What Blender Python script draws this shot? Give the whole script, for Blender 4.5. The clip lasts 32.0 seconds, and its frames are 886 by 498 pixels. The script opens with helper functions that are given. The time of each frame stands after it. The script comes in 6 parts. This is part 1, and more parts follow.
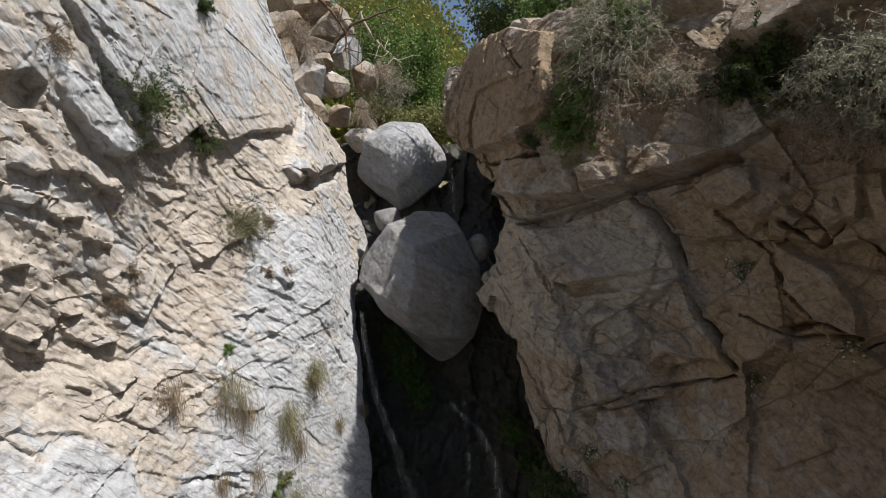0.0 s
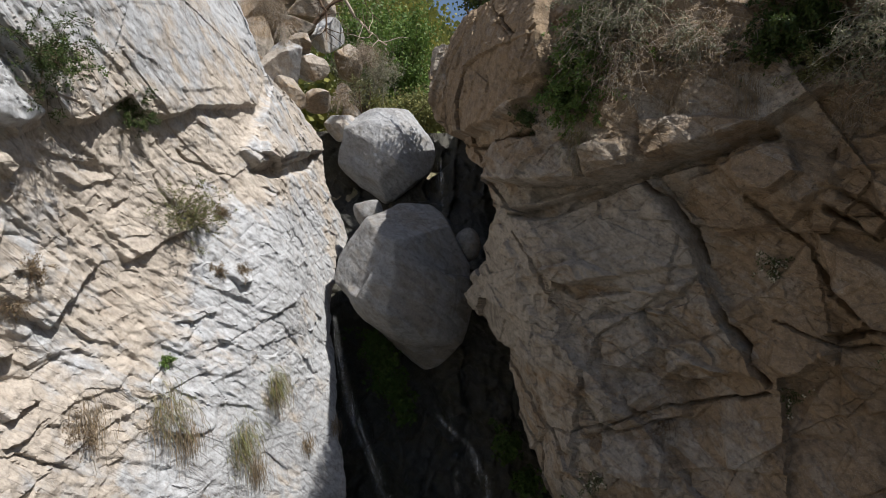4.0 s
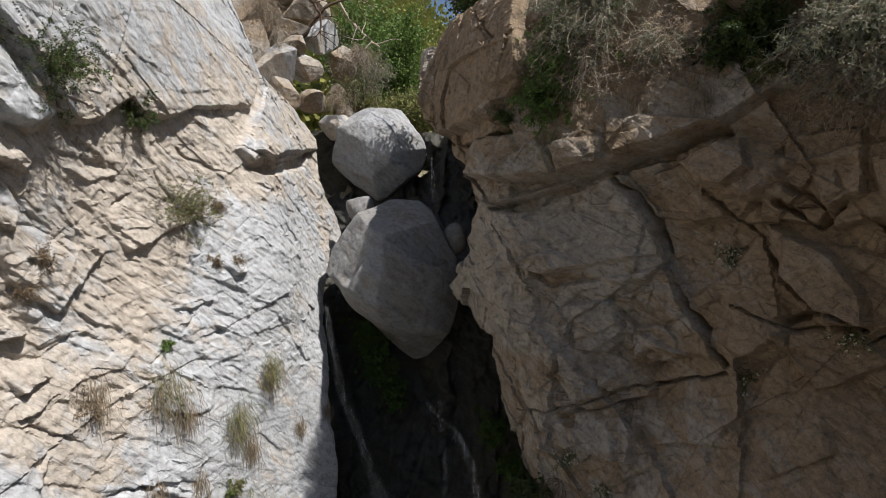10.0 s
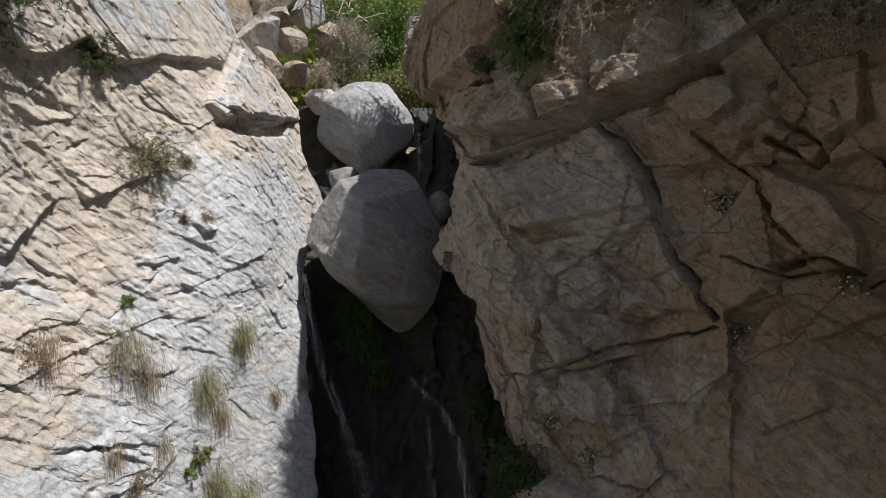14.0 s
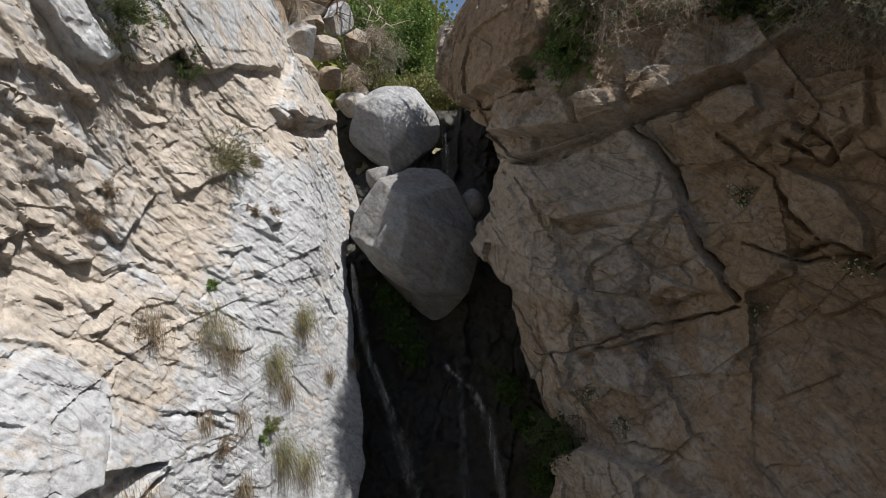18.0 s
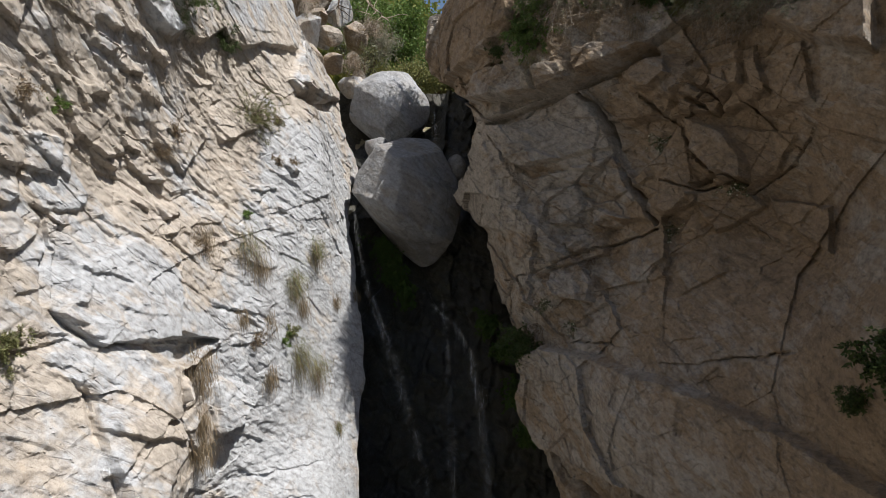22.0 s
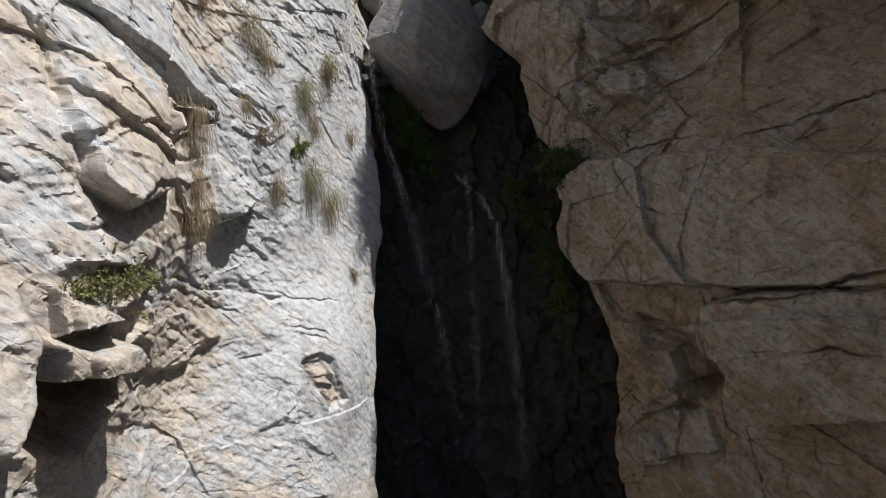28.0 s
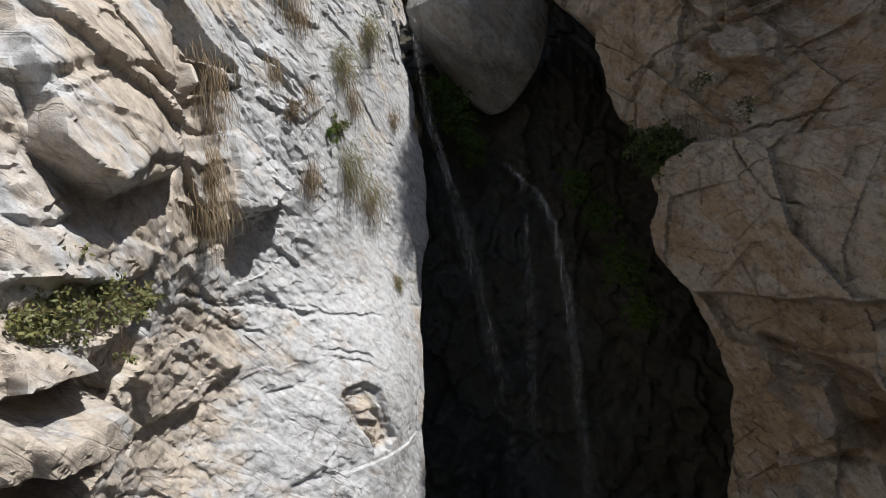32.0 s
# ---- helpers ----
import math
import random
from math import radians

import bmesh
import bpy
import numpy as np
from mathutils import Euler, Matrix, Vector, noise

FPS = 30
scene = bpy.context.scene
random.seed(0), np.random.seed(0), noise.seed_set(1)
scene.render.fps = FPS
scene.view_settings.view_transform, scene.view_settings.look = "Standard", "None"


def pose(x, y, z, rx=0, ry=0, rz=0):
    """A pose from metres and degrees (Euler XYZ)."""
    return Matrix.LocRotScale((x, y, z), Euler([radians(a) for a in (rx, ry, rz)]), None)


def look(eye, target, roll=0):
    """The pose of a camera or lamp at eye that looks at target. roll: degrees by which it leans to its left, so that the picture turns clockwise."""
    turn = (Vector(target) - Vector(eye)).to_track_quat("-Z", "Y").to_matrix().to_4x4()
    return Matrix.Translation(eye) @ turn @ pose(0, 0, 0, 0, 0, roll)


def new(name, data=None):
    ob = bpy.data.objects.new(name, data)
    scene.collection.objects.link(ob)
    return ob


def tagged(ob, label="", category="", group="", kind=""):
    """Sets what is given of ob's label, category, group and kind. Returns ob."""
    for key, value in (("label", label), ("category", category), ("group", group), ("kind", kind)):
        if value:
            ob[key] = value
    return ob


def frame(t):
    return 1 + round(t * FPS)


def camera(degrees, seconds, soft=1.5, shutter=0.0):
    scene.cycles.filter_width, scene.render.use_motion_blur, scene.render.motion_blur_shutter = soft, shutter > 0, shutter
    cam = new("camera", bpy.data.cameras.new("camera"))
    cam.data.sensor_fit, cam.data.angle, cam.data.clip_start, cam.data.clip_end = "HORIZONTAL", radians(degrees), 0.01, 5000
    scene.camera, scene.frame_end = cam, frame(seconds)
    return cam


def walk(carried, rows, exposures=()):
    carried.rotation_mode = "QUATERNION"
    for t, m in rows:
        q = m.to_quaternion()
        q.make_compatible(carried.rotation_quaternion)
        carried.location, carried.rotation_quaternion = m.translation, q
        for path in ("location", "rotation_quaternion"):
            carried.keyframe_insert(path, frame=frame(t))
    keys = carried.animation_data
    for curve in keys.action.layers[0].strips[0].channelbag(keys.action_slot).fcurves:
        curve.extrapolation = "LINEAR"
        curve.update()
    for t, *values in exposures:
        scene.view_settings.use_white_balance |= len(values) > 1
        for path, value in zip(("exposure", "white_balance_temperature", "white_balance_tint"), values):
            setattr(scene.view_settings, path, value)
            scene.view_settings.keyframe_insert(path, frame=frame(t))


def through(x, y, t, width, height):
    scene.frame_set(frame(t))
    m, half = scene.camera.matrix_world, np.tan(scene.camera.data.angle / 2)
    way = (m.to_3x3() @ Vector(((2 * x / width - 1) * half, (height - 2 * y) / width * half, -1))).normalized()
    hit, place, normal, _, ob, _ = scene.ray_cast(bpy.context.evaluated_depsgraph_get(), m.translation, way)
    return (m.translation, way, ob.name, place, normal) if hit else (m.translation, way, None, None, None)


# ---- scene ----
cam = camera(77.8, 32.0, soft=0.5)
METRES, EYE, TILT, LEAN, TURN = 16.0, 11.0, 0.0, 0.0, 0.0
ROWS = [
    (0.0, 0.0, 0.0, 0.0, 0.0, 0.0, -0.0),
    (0.5, -0.0067, 0.0124, 0.0001, -0.04, -0.03, 0.01),
    (1.0, -0.0098, 0.0256, -0.001, -0.01, -0.05, -0.01),
    (1.5, -0.017, 0.0345, -0.0032, 0.02, -0.06, 0.01),
    (2.0, -0.0267, 0.0353, -0.0063, 0.01, -0.08, 0.03),
    (2.5, -0.0294, 0.0406, -0.0072, -0.02, -0.07, 0.01),
    (3.0, -0.0167, 0.0507, -0.0061, -0.07, -0.08, -0.02),
    (3.5, -0.0009, 0.0648, -0.0057, -0.19, -0.06, 0.03),
    (4.0, 0.0143, 0.0766, -0.0042, -0.34, -0.07, 0.04),
    (4.5, 0.0284, 0.0834, -0.0027, -0.45, -0.08, 0.06),
    (6.5, 0.0543, 0.0961, -0.0022, -0.45, -0.12, 0.1),
    (7.0, 0.0528, 0.0989, -0.003, -0.47, -0.11, 0.11),
    (7.5, 0.0494, 0.0915, -0.0036, -0.5, -0.16, 0.14),
    (8.0, 0.0454, 0.0816, -0.0035, -0.48, -0.12, 0.13),
    (8.5, 0.041, 0.0739, -0.0034, -0.48, -0.16, 0.16),
    (9.0, 0.0363, 0.0683, -0.0043, -0.46, -0.15, 0.15),
    (9.5, 0.031, 0.0565, -0.0058, -0.41, -0.16, 0.16),
    (10.0, 0.0286, 0.0466, -0.0111, -0.4, -0.13, 0.13),
    (10.5, 0.03, 0.043, -0.0253, -0.38, -0.11, 0.11),
    (11.0, 0.033, 0.0461, -0.0393, -0.39, -0.09, 0.13),
    (11.5, 0.0409, 0.0462, -0.0424, -0.45, -0.08, 0.1),
    (12.0, 0.0494, 0.0439, -0.0418, -0.57, -0.11, 0.1),
    (12.5, 0.054, 0.0461, -0.0386, -0.6, -0.11, 0.1),
    (13.0, 0.0542, 0.0515, -0.0367, -0.61, -0.09, 0.13),
    (13.5, 0.0519, 0.0593, -0.0413, -0.6, -0.08, 0.12),
    (14.0, 0.046, 0.0694, -0.0503, -0.59, -0.06, 0.12),
    (14.5, 0.0339, 0.0753, -0.0537, -0.59, -0.04, 0.13),
    (16.5, 0.0055, 0.0671, -0.0578, -0.54, 0.01, 0.15),
    (17.0, 0.0029, 0.0445, -0.0597, -0.54, -0.01, 0.15),
    (17.5, 0.0014, 0.0274, -0.0602, -0.54, -0.0, 0.14),
    (18.0, 0.0021, 0.0176, -0.0602, -0.54, 0.02, 0.13),
    (18.5, 0.0016, -0.0019, -0.0605, -0.53, 0.03, 0.12),
    (19.0, -0.0006, -0.0336, -0.0615, -0.51, 0.02, 0.13),
    (19.5, -0.0051, -0.0618, -0.0675, -0.53, 0.04, 0.12),
    (20.0, -0.0102, -0.0814, -0.0759, -0.42, 0.05, 0.14),
    (20.5, -0.0122, -0.0944, -0.0797, -0.43, 0.09, 0.12),
    (21.0, -0.0044, -0.1034, -0.0865, -0.54, 0.1, 0.07),
    (21.5, 0.0013, -0.1092, -0.1064, -0.95, 0.08, 0.1),
    (22.0, 0.008, -0.1121, -0.1299, -1.3, 0.1, 0.04),
    (22.5, 0.0149, -0.1148, -0.154, -2.34, 0.07, 0.04),
    (23.0, 0.0219, -0.1165, -0.1783, -3.71, 0.09, 0.02),
    (23.5, 0.0286, -0.1162, -0.2014, -5.54, 0.13, 0.09),
    (24.0, 0.0334, -0.115, -0.2316, -6.49, 0.16, 0.17),
    (24.5, 0.036, -0.1111, -0.2739, -4.82, 0.14, 0.16),
    (25.0, 0.0357, -0.1034, -0.3145, -3.6, 0.22, 0.1),
    (25.5, 0.0301, -0.0947, -0.3321, -2.35, 0.22, 0.07),
    (27.5, -0.011, -0.0401, -0.3348, -1.46, 0.27, 0.04),
    (28.0, -0.0224, -0.0258, -0.3339, -1.22, 0.25, 0.03),
    (28.5, -0.0339, -0.0115, -0.3332, -0.91, 0.26, 0.03),
    (29.0, -0.0462, 0.003, -0.3329, -0.63, 0.27, 0.02),
    (29.5, -0.0594, 0.0164, -0.3325, -0.49, 0.29, 0.01),
    (30.0, -0.0725, 0.0293, -0.333, -0.28, 0.3, 0.04),
    (30.5, -0.081, 0.0415, -0.3332, -0.07, 0.29, -0.0),
    (31.0, -0.0798, 0.0542, -0.3326, 0.01, 0.3, -0.02),
    (31.5, -0.0735, 0.0676, -0.3321, 0.02, 0.32, 0.0),
    (32.0, -0.0678, 0.0813, -0.3312, 0.08, 0.34, 0.02),
]
walk(cam, [(t, pose(0, 0, EYE, TILT, LEAN, TURN) @ pose(METRES * x, METRES * y, METRES * z, 90 + pitch, roll, yaw)) for t, x, y, z, yaw, pitch, roll in ROWS])

# ---- sky, sun, exposure ----
SUN_TURN, SUN_HIGH = 35.0, 57.0   # degrees behind the across-line of the gorge, degrees above the horizon
sun_way = Vector((math.cos(radians(SUN_HIGH)) * math.cos(radians(SUN_TURN)),
                  -math.cos(radians(SUN_HIGH)) * math.sin(radians(SUN_TURN)), math.sin(radians(SUN_HIGH))))
world = bpy.data.worlds.new("sky")
scene.world = world
world.use_nodes = True
wn = world.node_tree
sky = wn.nodes.new("ShaderNodeTexSky")
sky.sky_type, sky.sun_disc = "NISHITA", False
sky.sun_elevation = radians(SUN_HIGH)
sky.sun_rotation = math.atan2(sun_way.x, sun_way.y)
wn.links.new(sky.outputs[0], wn.nodes["Background"].inputs[0])
wn.nodes["Background"].inputs[1].default_value = 0.075
sun = new("sun", bpy.data.lights.new("sun", "SUN"))
sun.data.energy, sun.data.angle, sun.data.color = 4.7, radians(0.53), (1.0, 0.96, 0.91)
sun.matrix_world = look(sun_way * 60, (0, 0, 0))
scene.view_settings.exposure = 0.45


# ---- materials ----
def mat(name):
    m = bpy.data.materials.new(name)
    m.use_nodes = True
    return m, m.node_tree, m.node_tree.nodes["Principled BSDF"]


def ramp(nt, fac, stops):
    r = nt.nodes.new("ShaderNodeValToRGB")
    while len(r.color_ramp.elements) < len(stops):
        r.color_ramp.elements.new(0.5)
    for e, (p, c) in zip(r.color_ramp.elements, stops):
        e.position, e.color = p, (*c, 1) if len(c) == 3 else c
    nt.links.new(fac, r.inputs[0])
    return r.outputs[0]


def grain(nt, vec, scale, detail=6, rough=0.6, distort=0.0):
    n = nt.nodes.new("ShaderNodeTexNoise")
    n.inputs["Scale"].default_value, n.inputs["Detail"].default_value = scale, detail
    n.inputs["Roughness"].default_value, n.inputs["Distortion"].default_value = rough, distort
    nt.links.new(vec, n.inputs["Vector"])
    return n.outputs["Fac"]


def mix(nt, fac, a, b, way="MIX"):
    m = nt.nodes.new("ShaderNodeMix")
    m.data_type, m.blend_type = "RGBA", way
    for sock, v in ((m.inputs[0], fac), (m.inputs[6], a), (m.inputs[7], b)):
        if isinstance(v, (int, float)):
            sock.default_value = v
        elif isinstance(v, tuple):
            sock.default_value = (*v, 1)
        else:
            nt.links.new(v, sock)
    return m.outputs[2]


def maths(nt, op, a, b=0.0):
    m = nt.nodes.new("ShaderNodeMath")
    m.operation, m.use_clamp = op, False
    for sock, v in ((m.inputs[0], a), (m.inputs[1], b)):
        if isinstance(v, (int, float)):
            sock.default_value = v
        else:
            nt.links.new(v, sock)
    return m.outputs[0]


def place(nt, scale=(1, 1, 1), turn=(0, 0, 0)):
    c = nt.nodes.new("ShaderNodeTexCoord")
    m = nt.nodes.new("ShaderNodeMapping")
    m.inputs["Scale"].default_value = scale
    m.inputs["Rotation"].default_value = [radians(a) for a in turn]
    nt.links.new(c.outputs["Object"], m.inputs["Vector"])
    return m.outputs[0]


def lay(nt, yaw, dip, scale):
    """Coordinates along a wall's own grain: turned about the upright, then dipped, then stretched."""
    c = nt.nodes.new("ShaderNodeTexCoord")
    v = c.outputs["Object"]
    for turn, size in (((0, 0, radians(yaw)), (1, 1, 1)), ((0, radians(dip), 0), (1, 1, 1)), ((0, 0, 0), scale)):
        m = nt.nodes.new("ShaderNodeMapping")
        m.inputs["Rotation"].default_value, m.inputs["Scale"].default_value = turn, size
        nt.links.new(v, m.inputs["Vector"])
        v = m.outputs[0]
    return v


def warp(nt, vec, scale, amount):
    """Coordinates bent by noise."""
    n = nt.nodes.new("ShaderNodeTexNoise")
    n.inputs["Scale"].default_value, n.inputs["Detail"].default_value = scale, 4
    nt.links.new(vec, n.inputs["Vector"])
    k = nt.nodes.new("ShaderNodeVectorMath")
    k.operation = "MULTIPLY_ADD"
    k.inputs[1].default_value = (amount, amount, amount)
    nt.links.new(n.outputs["Color"], k.inputs[0])
    nt.links.new(vec, k.inputs[2])
    return k.outputs[0]


def cells(nt, vec, scale, feature="F1"):
    n = nt.nodes.new("ShaderNodeTexVoronoi")
    n.feature = feature
    n.inputs["Scale"].default_value = scale
    nt.links.new(vec, n.inputs["Vector"])
    return n.outputs["Distance"] if feature != "F1" else n.outputs["Color"]


def tilted(nt, vec, scale):
    """Small broken faces, each tilted its own way: height within a cell."""
    n = nt.nodes.new("ShaderNodeTexVoronoi")
    n.inputs["Scale"].default_value = scale
    nt.links.new(vec, n.inputs["Vector"])
    off, way, dot = (nt.nodes.new("ShaderNodeVectorMath") for _ in range(3))
    off.operation, way.operation, dot.operation = "SUBTRACT", "SUBTRACT", "DOT_PRODUCT"
    nt.links.new(vec, off.inputs[0])
    nt.links.new(n.outputs["Position"], off.inputs[1])
    nt.links.new(n.outputs["Color"], way.inputs[0])
    way.inputs[1].default_value = (0.5, 0.5, 0.5)
    nt.links.new(off.outputs[0], dot.inputs[0])
    nt.links.new(way.outputs[0], dot.inputs[1])
    return dot.outputs["Value"]


def rock_material(name, pale, warm, dark, stain, rough=0.85, speck=0.5, streak=0.35, bump=0.85, grainway=(0, -40), hair=0.4, facet=3.2):
    """Granite: pale and warm tones by the mineral attribute and by noise, rust and lichen stains, speckle, run-off streaks, split flakes and hair cracks along the rock's grain."""
    m, nt, b = mat(name)
    at = nt.nodes.new("ShaderNodeAttribute")
    at.attribute_name = "mineral"
    v = place(nt)
    big = grain(nt, v, 0.55, 5, 0.6, 0.6)
    mid = grain(nt, v, 2.6, 7, 0.62, 0.8)
    fine = grain(nt, v, 16, 6, 0.7)
    tiny = grain(nt, v, 95, 4, 0.7)
    tone = maths(nt, "ADD", at.outputs["Fac"], maths(nt, "MULTIPLY", maths(nt, "SUBTRACT", big, 0.5), 1.9))
    tone = maths(nt, "ADD", tone, maths(nt, "MULTIPLY", maths(nt, "SUBTRACT", mid, 0.5), 1.5))
    # split flakes: angular patches, each a little different in tone and tilt
    split = warp(nt, lay(nt, grainway[0], grainway[1], (0.9, 0.9, 3.2)), 1.2, 0.3)
    flake = nt.nodes.new("ShaderNodeSeparateColor")
    nt.links.new(cells(nt, split, 1.2), flake.inputs[0])
    flake2 = nt.nodes.new("ShaderNodeSeparateColor")
    nt.links.new(cells(nt, split, 4.0), flake2.inputs[0])
    tone = maths(nt, "ADD", tone, maths(nt, "MULTIPLY", maths(nt, "SUBTRACT", flake.outputs[0], 0.5), 0.45))
    tone = maths(nt, "ADD", tone, maths(nt, "MULTIPLY", maths(nt, "SUBTRACT", flake2.outputs[0], 0.5), 0.3))
    col = mix(nt, ramp(nt, tone, [(0.25, (0, 0, 0)), (0.75, (1, 1, 1))]), pale, warm)
    col = mix(nt, ramp(nt, grain(nt, v, 1.5, 8, 0.68, 1.2), [(0.56, (0, 0, 0)), (0.72, (0.6, 0.6, 0.6))]), col, stain)
    col = mix(nt, ramp(nt, fine, [(0.3, (0.55, 0.55, 0.55)), (0.5, (0, 0, 0))]), col, dark)
    run = grain(nt, place(nt, (5.5, 5.5, 0.45)), 1.0, 6, 0.65, 0.3)
    col = mix(nt, ramp(nt, run, [(0.55, (0, 0, 0)), (0.75, (streak, streak, streak))]), col, dark)
    # short dirty partings along the rock's grain
    gate = ramp(nt, grain(nt, v, 1.9, 4, 0.6), [(0.42, (0, 0, 0)), (0.56, (hair, hair, hair))])
    part_line = grain(nt, warp(nt, lay(nt, grainway[0], grainway[1], (1.1, 1.1, 8.0)), 1.6, 0.5), 1.0, 5, 0.6)
    thin = ramp(nt, part_line, [(0.490, (0, 0, 0)), (0.5, (1, 1, 1)), (0.510, (0, 0, 0))])
    joint = warp(nt, lay(nt, grainway[0], grainway[1], (0.55, 0.55, 2.6)), 1.5, 0.22)
    thin = maths(nt, "MAXIMUM", thin, ramp(nt, cells(nt, joint, 1.0, "DISTANCE_TO_EDGE"), [(0.0, (1, 1, 1)), (0.018, (0, 0, 0))]))
    thin = maths(nt, "MAXIMUM", thin, ramp(nt, cells(nt, joint, 2.7, "DISTANCE_TO_EDGE"), [(0.0, (1, 1, 1)), (0.03, (0, 0, 0))]))
    thin = maths(nt, "MULTIPLY", thin, gate)
    col = mix(nt, thin, col, dark)
    col = mix(nt, ramp(nt, tiny, [(0.33, (speck, speck, speck)), (0.46, (0, 0, 0))]), col, dark)
    col = mix(nt, ramp(nt, tiny, [(0.58, (0, 0, 0)), (0.72, (0.4, 0.4, 0.4))]), col, (0.72, 0.72, 0.71))
    # mottling of weathered crystals and lichen
    mottle = grain(nt, warp(nt, lay(nt, grainway[0], grainway[1], (1, 1, 1.8)), 3.0, 0.15), 6.0, 8, 0.78)
    col = mix(nt, 1.0, col, ramp(nt, mottle, [(0.34, (0.66, 0.65, 0.64)), (0.5, (0.98, 0.98, 0.98)), (0.66, (1.16, 1.16, 1.16))]), "MULTIPLY")
    nt.links.new(col, b.inputs["Base Color"])
    b.inputs["Roughness"].default_value = rough
    b.inputs["Specular IOR Level"].default_value = 0.3
    h = maths(nt, "ADD", maths(nt, "MULTIPLY", fine, 0.4), maths(nt, "MULTIPLY", mid, 0.15))
    h = maths(nt, "ADD", h, maths(nt, "ADD", maths(nt, "MULTIPLY", tiny, 0.2), maths(nt, "MULTIPLY", mottle, 0.45)))
    for size, tilt in ((1.2, facet * 0.6), (3.4, facet * 0.8), (9.0, facet)):
        h = maths(nt, "ADD", h, maths(nt, "MULTIPLY", tilted(nt, split, size), tilt))
    h = maths(nt, "SUBTRACT", h, maths(nt, "MULTIPLY", thin, 0.5))
    bp = nt.nodes.new("ShaderNodeBump")
    bp.inputs["Strength"].default_value, bp.inputs["Distance"].default_value = bump, 0.05
    nt.links.new(h, bp.inputs["Height"])
    nt.links.new(bp.outputs[0], b.inputs["Normal"])
    return m


def plain(name, col, rough=0.7, spread=0.35, scale=9.0, through=0.0, each=0.0):
    """Leaf, wood and soil: one colour, varied by noise and from piece to piece."""
    m, nt, b = mat(name)
    f = grain(nt, place(nt), scale, 5, 0.65)
    lo, hi = tuple(c * (1 - spread) for c in col), tuple(min(1, c * (1 + spread)) for c in col)
    c = mix(nt, ramp(nt, f, [(0.3, (0, 0, 0)), (0.7, (1, 1, 1))]), lo, hi)
    if each:
        g = nt.nodes.new("ShaderNodeNewGeometry")
        c = mix(nt, ramp(nt, g.outputs["Random Per Island"], [(0, (0, 0, 0)), (1, (each, each, each))]), c,
                (min(1, col[0] * 2.0 + 0.03), min(1, col[1] * 1.55 + 0.02), col[2] * 1.1))
    nt.links.new(c, b.inputs["Base Color"])
    b.inputs["Roughness"].default_value = rough
    b.inputs["Specular IOR Level"].default_value = 0.3
    if through:
        out = nt.nodes["Material Output"]
        tl = nt.nodes.new("ShaderNodeBsdfTranslucent")
        nt.links.new(c, tl.inputs[0])
        mx = nt.nodes.new("ShaderNodeMixShader")
        mx.inputs[0].default_value = through
        nt.links.new(b.outputs[0], mx.inputs[1])
        nt.links.new(tl.outputs[0], mx.inputs[2])
        nt.links.new(mx.outputs[0], out.inputs[0])
    return m


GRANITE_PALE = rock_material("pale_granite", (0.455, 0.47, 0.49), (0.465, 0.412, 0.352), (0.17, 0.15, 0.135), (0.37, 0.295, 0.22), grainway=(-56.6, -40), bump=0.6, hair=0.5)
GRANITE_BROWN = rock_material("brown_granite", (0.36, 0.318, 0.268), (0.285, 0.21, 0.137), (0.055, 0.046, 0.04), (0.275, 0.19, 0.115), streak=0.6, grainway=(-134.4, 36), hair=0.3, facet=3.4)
GRANITE_GREY = rock_material("grey_granite", (0.27, 0.27, 0.272), (0.225, 0.205, 0.182), (0.095, 0.09, 0.086), (0.19, 0.155, 0.12), rough=0.75, bump=0.9, streak=0.6, hair=0.3)
# grey granite made paler and bluer, with sky and sun light in its colour
GRANITE_SKYLIT = rock_material("skylit_granite", (0.37, 0.38, 0.395), (0.33, 0.325, 0.32), (0.14, 0.135, 0.13), (0.24, 0.215, 0.18), rough=0.75, bump=0.8, hair=0.3)
# wet rock, with the recess's deep shade worked into its near-black colour
WET_SHADED_ROCK = rock_material("wet_shaded_rock", (0.05, 0.05, 0.047), (0.055, 0.05, 0.035), (0.018, 0.018, 0.016), (0.03, 0.045, 0.02), rough=0.4, speck=0.2)
SOIL = rock_material("dry_soil", (0.33, 0.285, 0.21), (0.16, 0.16, 0.075), (0.10, 0.09, 0.05), (0.25, 0.2, 0.11), rough=0.95)
LEAF = plain("green_leaf", (0.09, 0.16, 0.045), 0.55, 0.3, 14, 0.35, 0.45)
LEAF_DARK = plain("dark_leaf", (0.035, 0.065, 0.02), 0.55, 0.35, 14, 0.25, 0.5)
LEAF_GREY = plain("grey_green_leaf", (0.185, 0.205, 0.15), 0.7, 0.3, 14, 0.25, 0.3)
DRY_GRASS = plain("dry_grass", (0.175, 0.15, 0.112), 0.8, 0.35, 12, 0.25, 0.5)
LEAF_SAGE = plain("dull_green_leaf", (0.125, 0.145, 0.07), 0.65, 0.35, 14, 0.25, 0.5)
GREEN_GRASS = plain("yellow_green_grass", (0.135, 0.155, 0.065), 0.7, 0.35, 12, 0.3, 0.5)
DRY_TWIG = plain("dry_twig", (0.30, 0.275, 0.25), 0.85, 0.35, 20, 0, 0.4)
DARK_TWIG = plain("dark_twig", (0.085, 0.06, 0.045), 0.85, 0.35, 20, 0, 0.3)
BARK = plain("pale_bark", (0.28, 0.255, 0.225), 0.75, 0.3, 25)
MOSS = plain("moss", (0.042, 0.085, 0.02), 0.8, 0.4, 25, 0.2, 0.5)


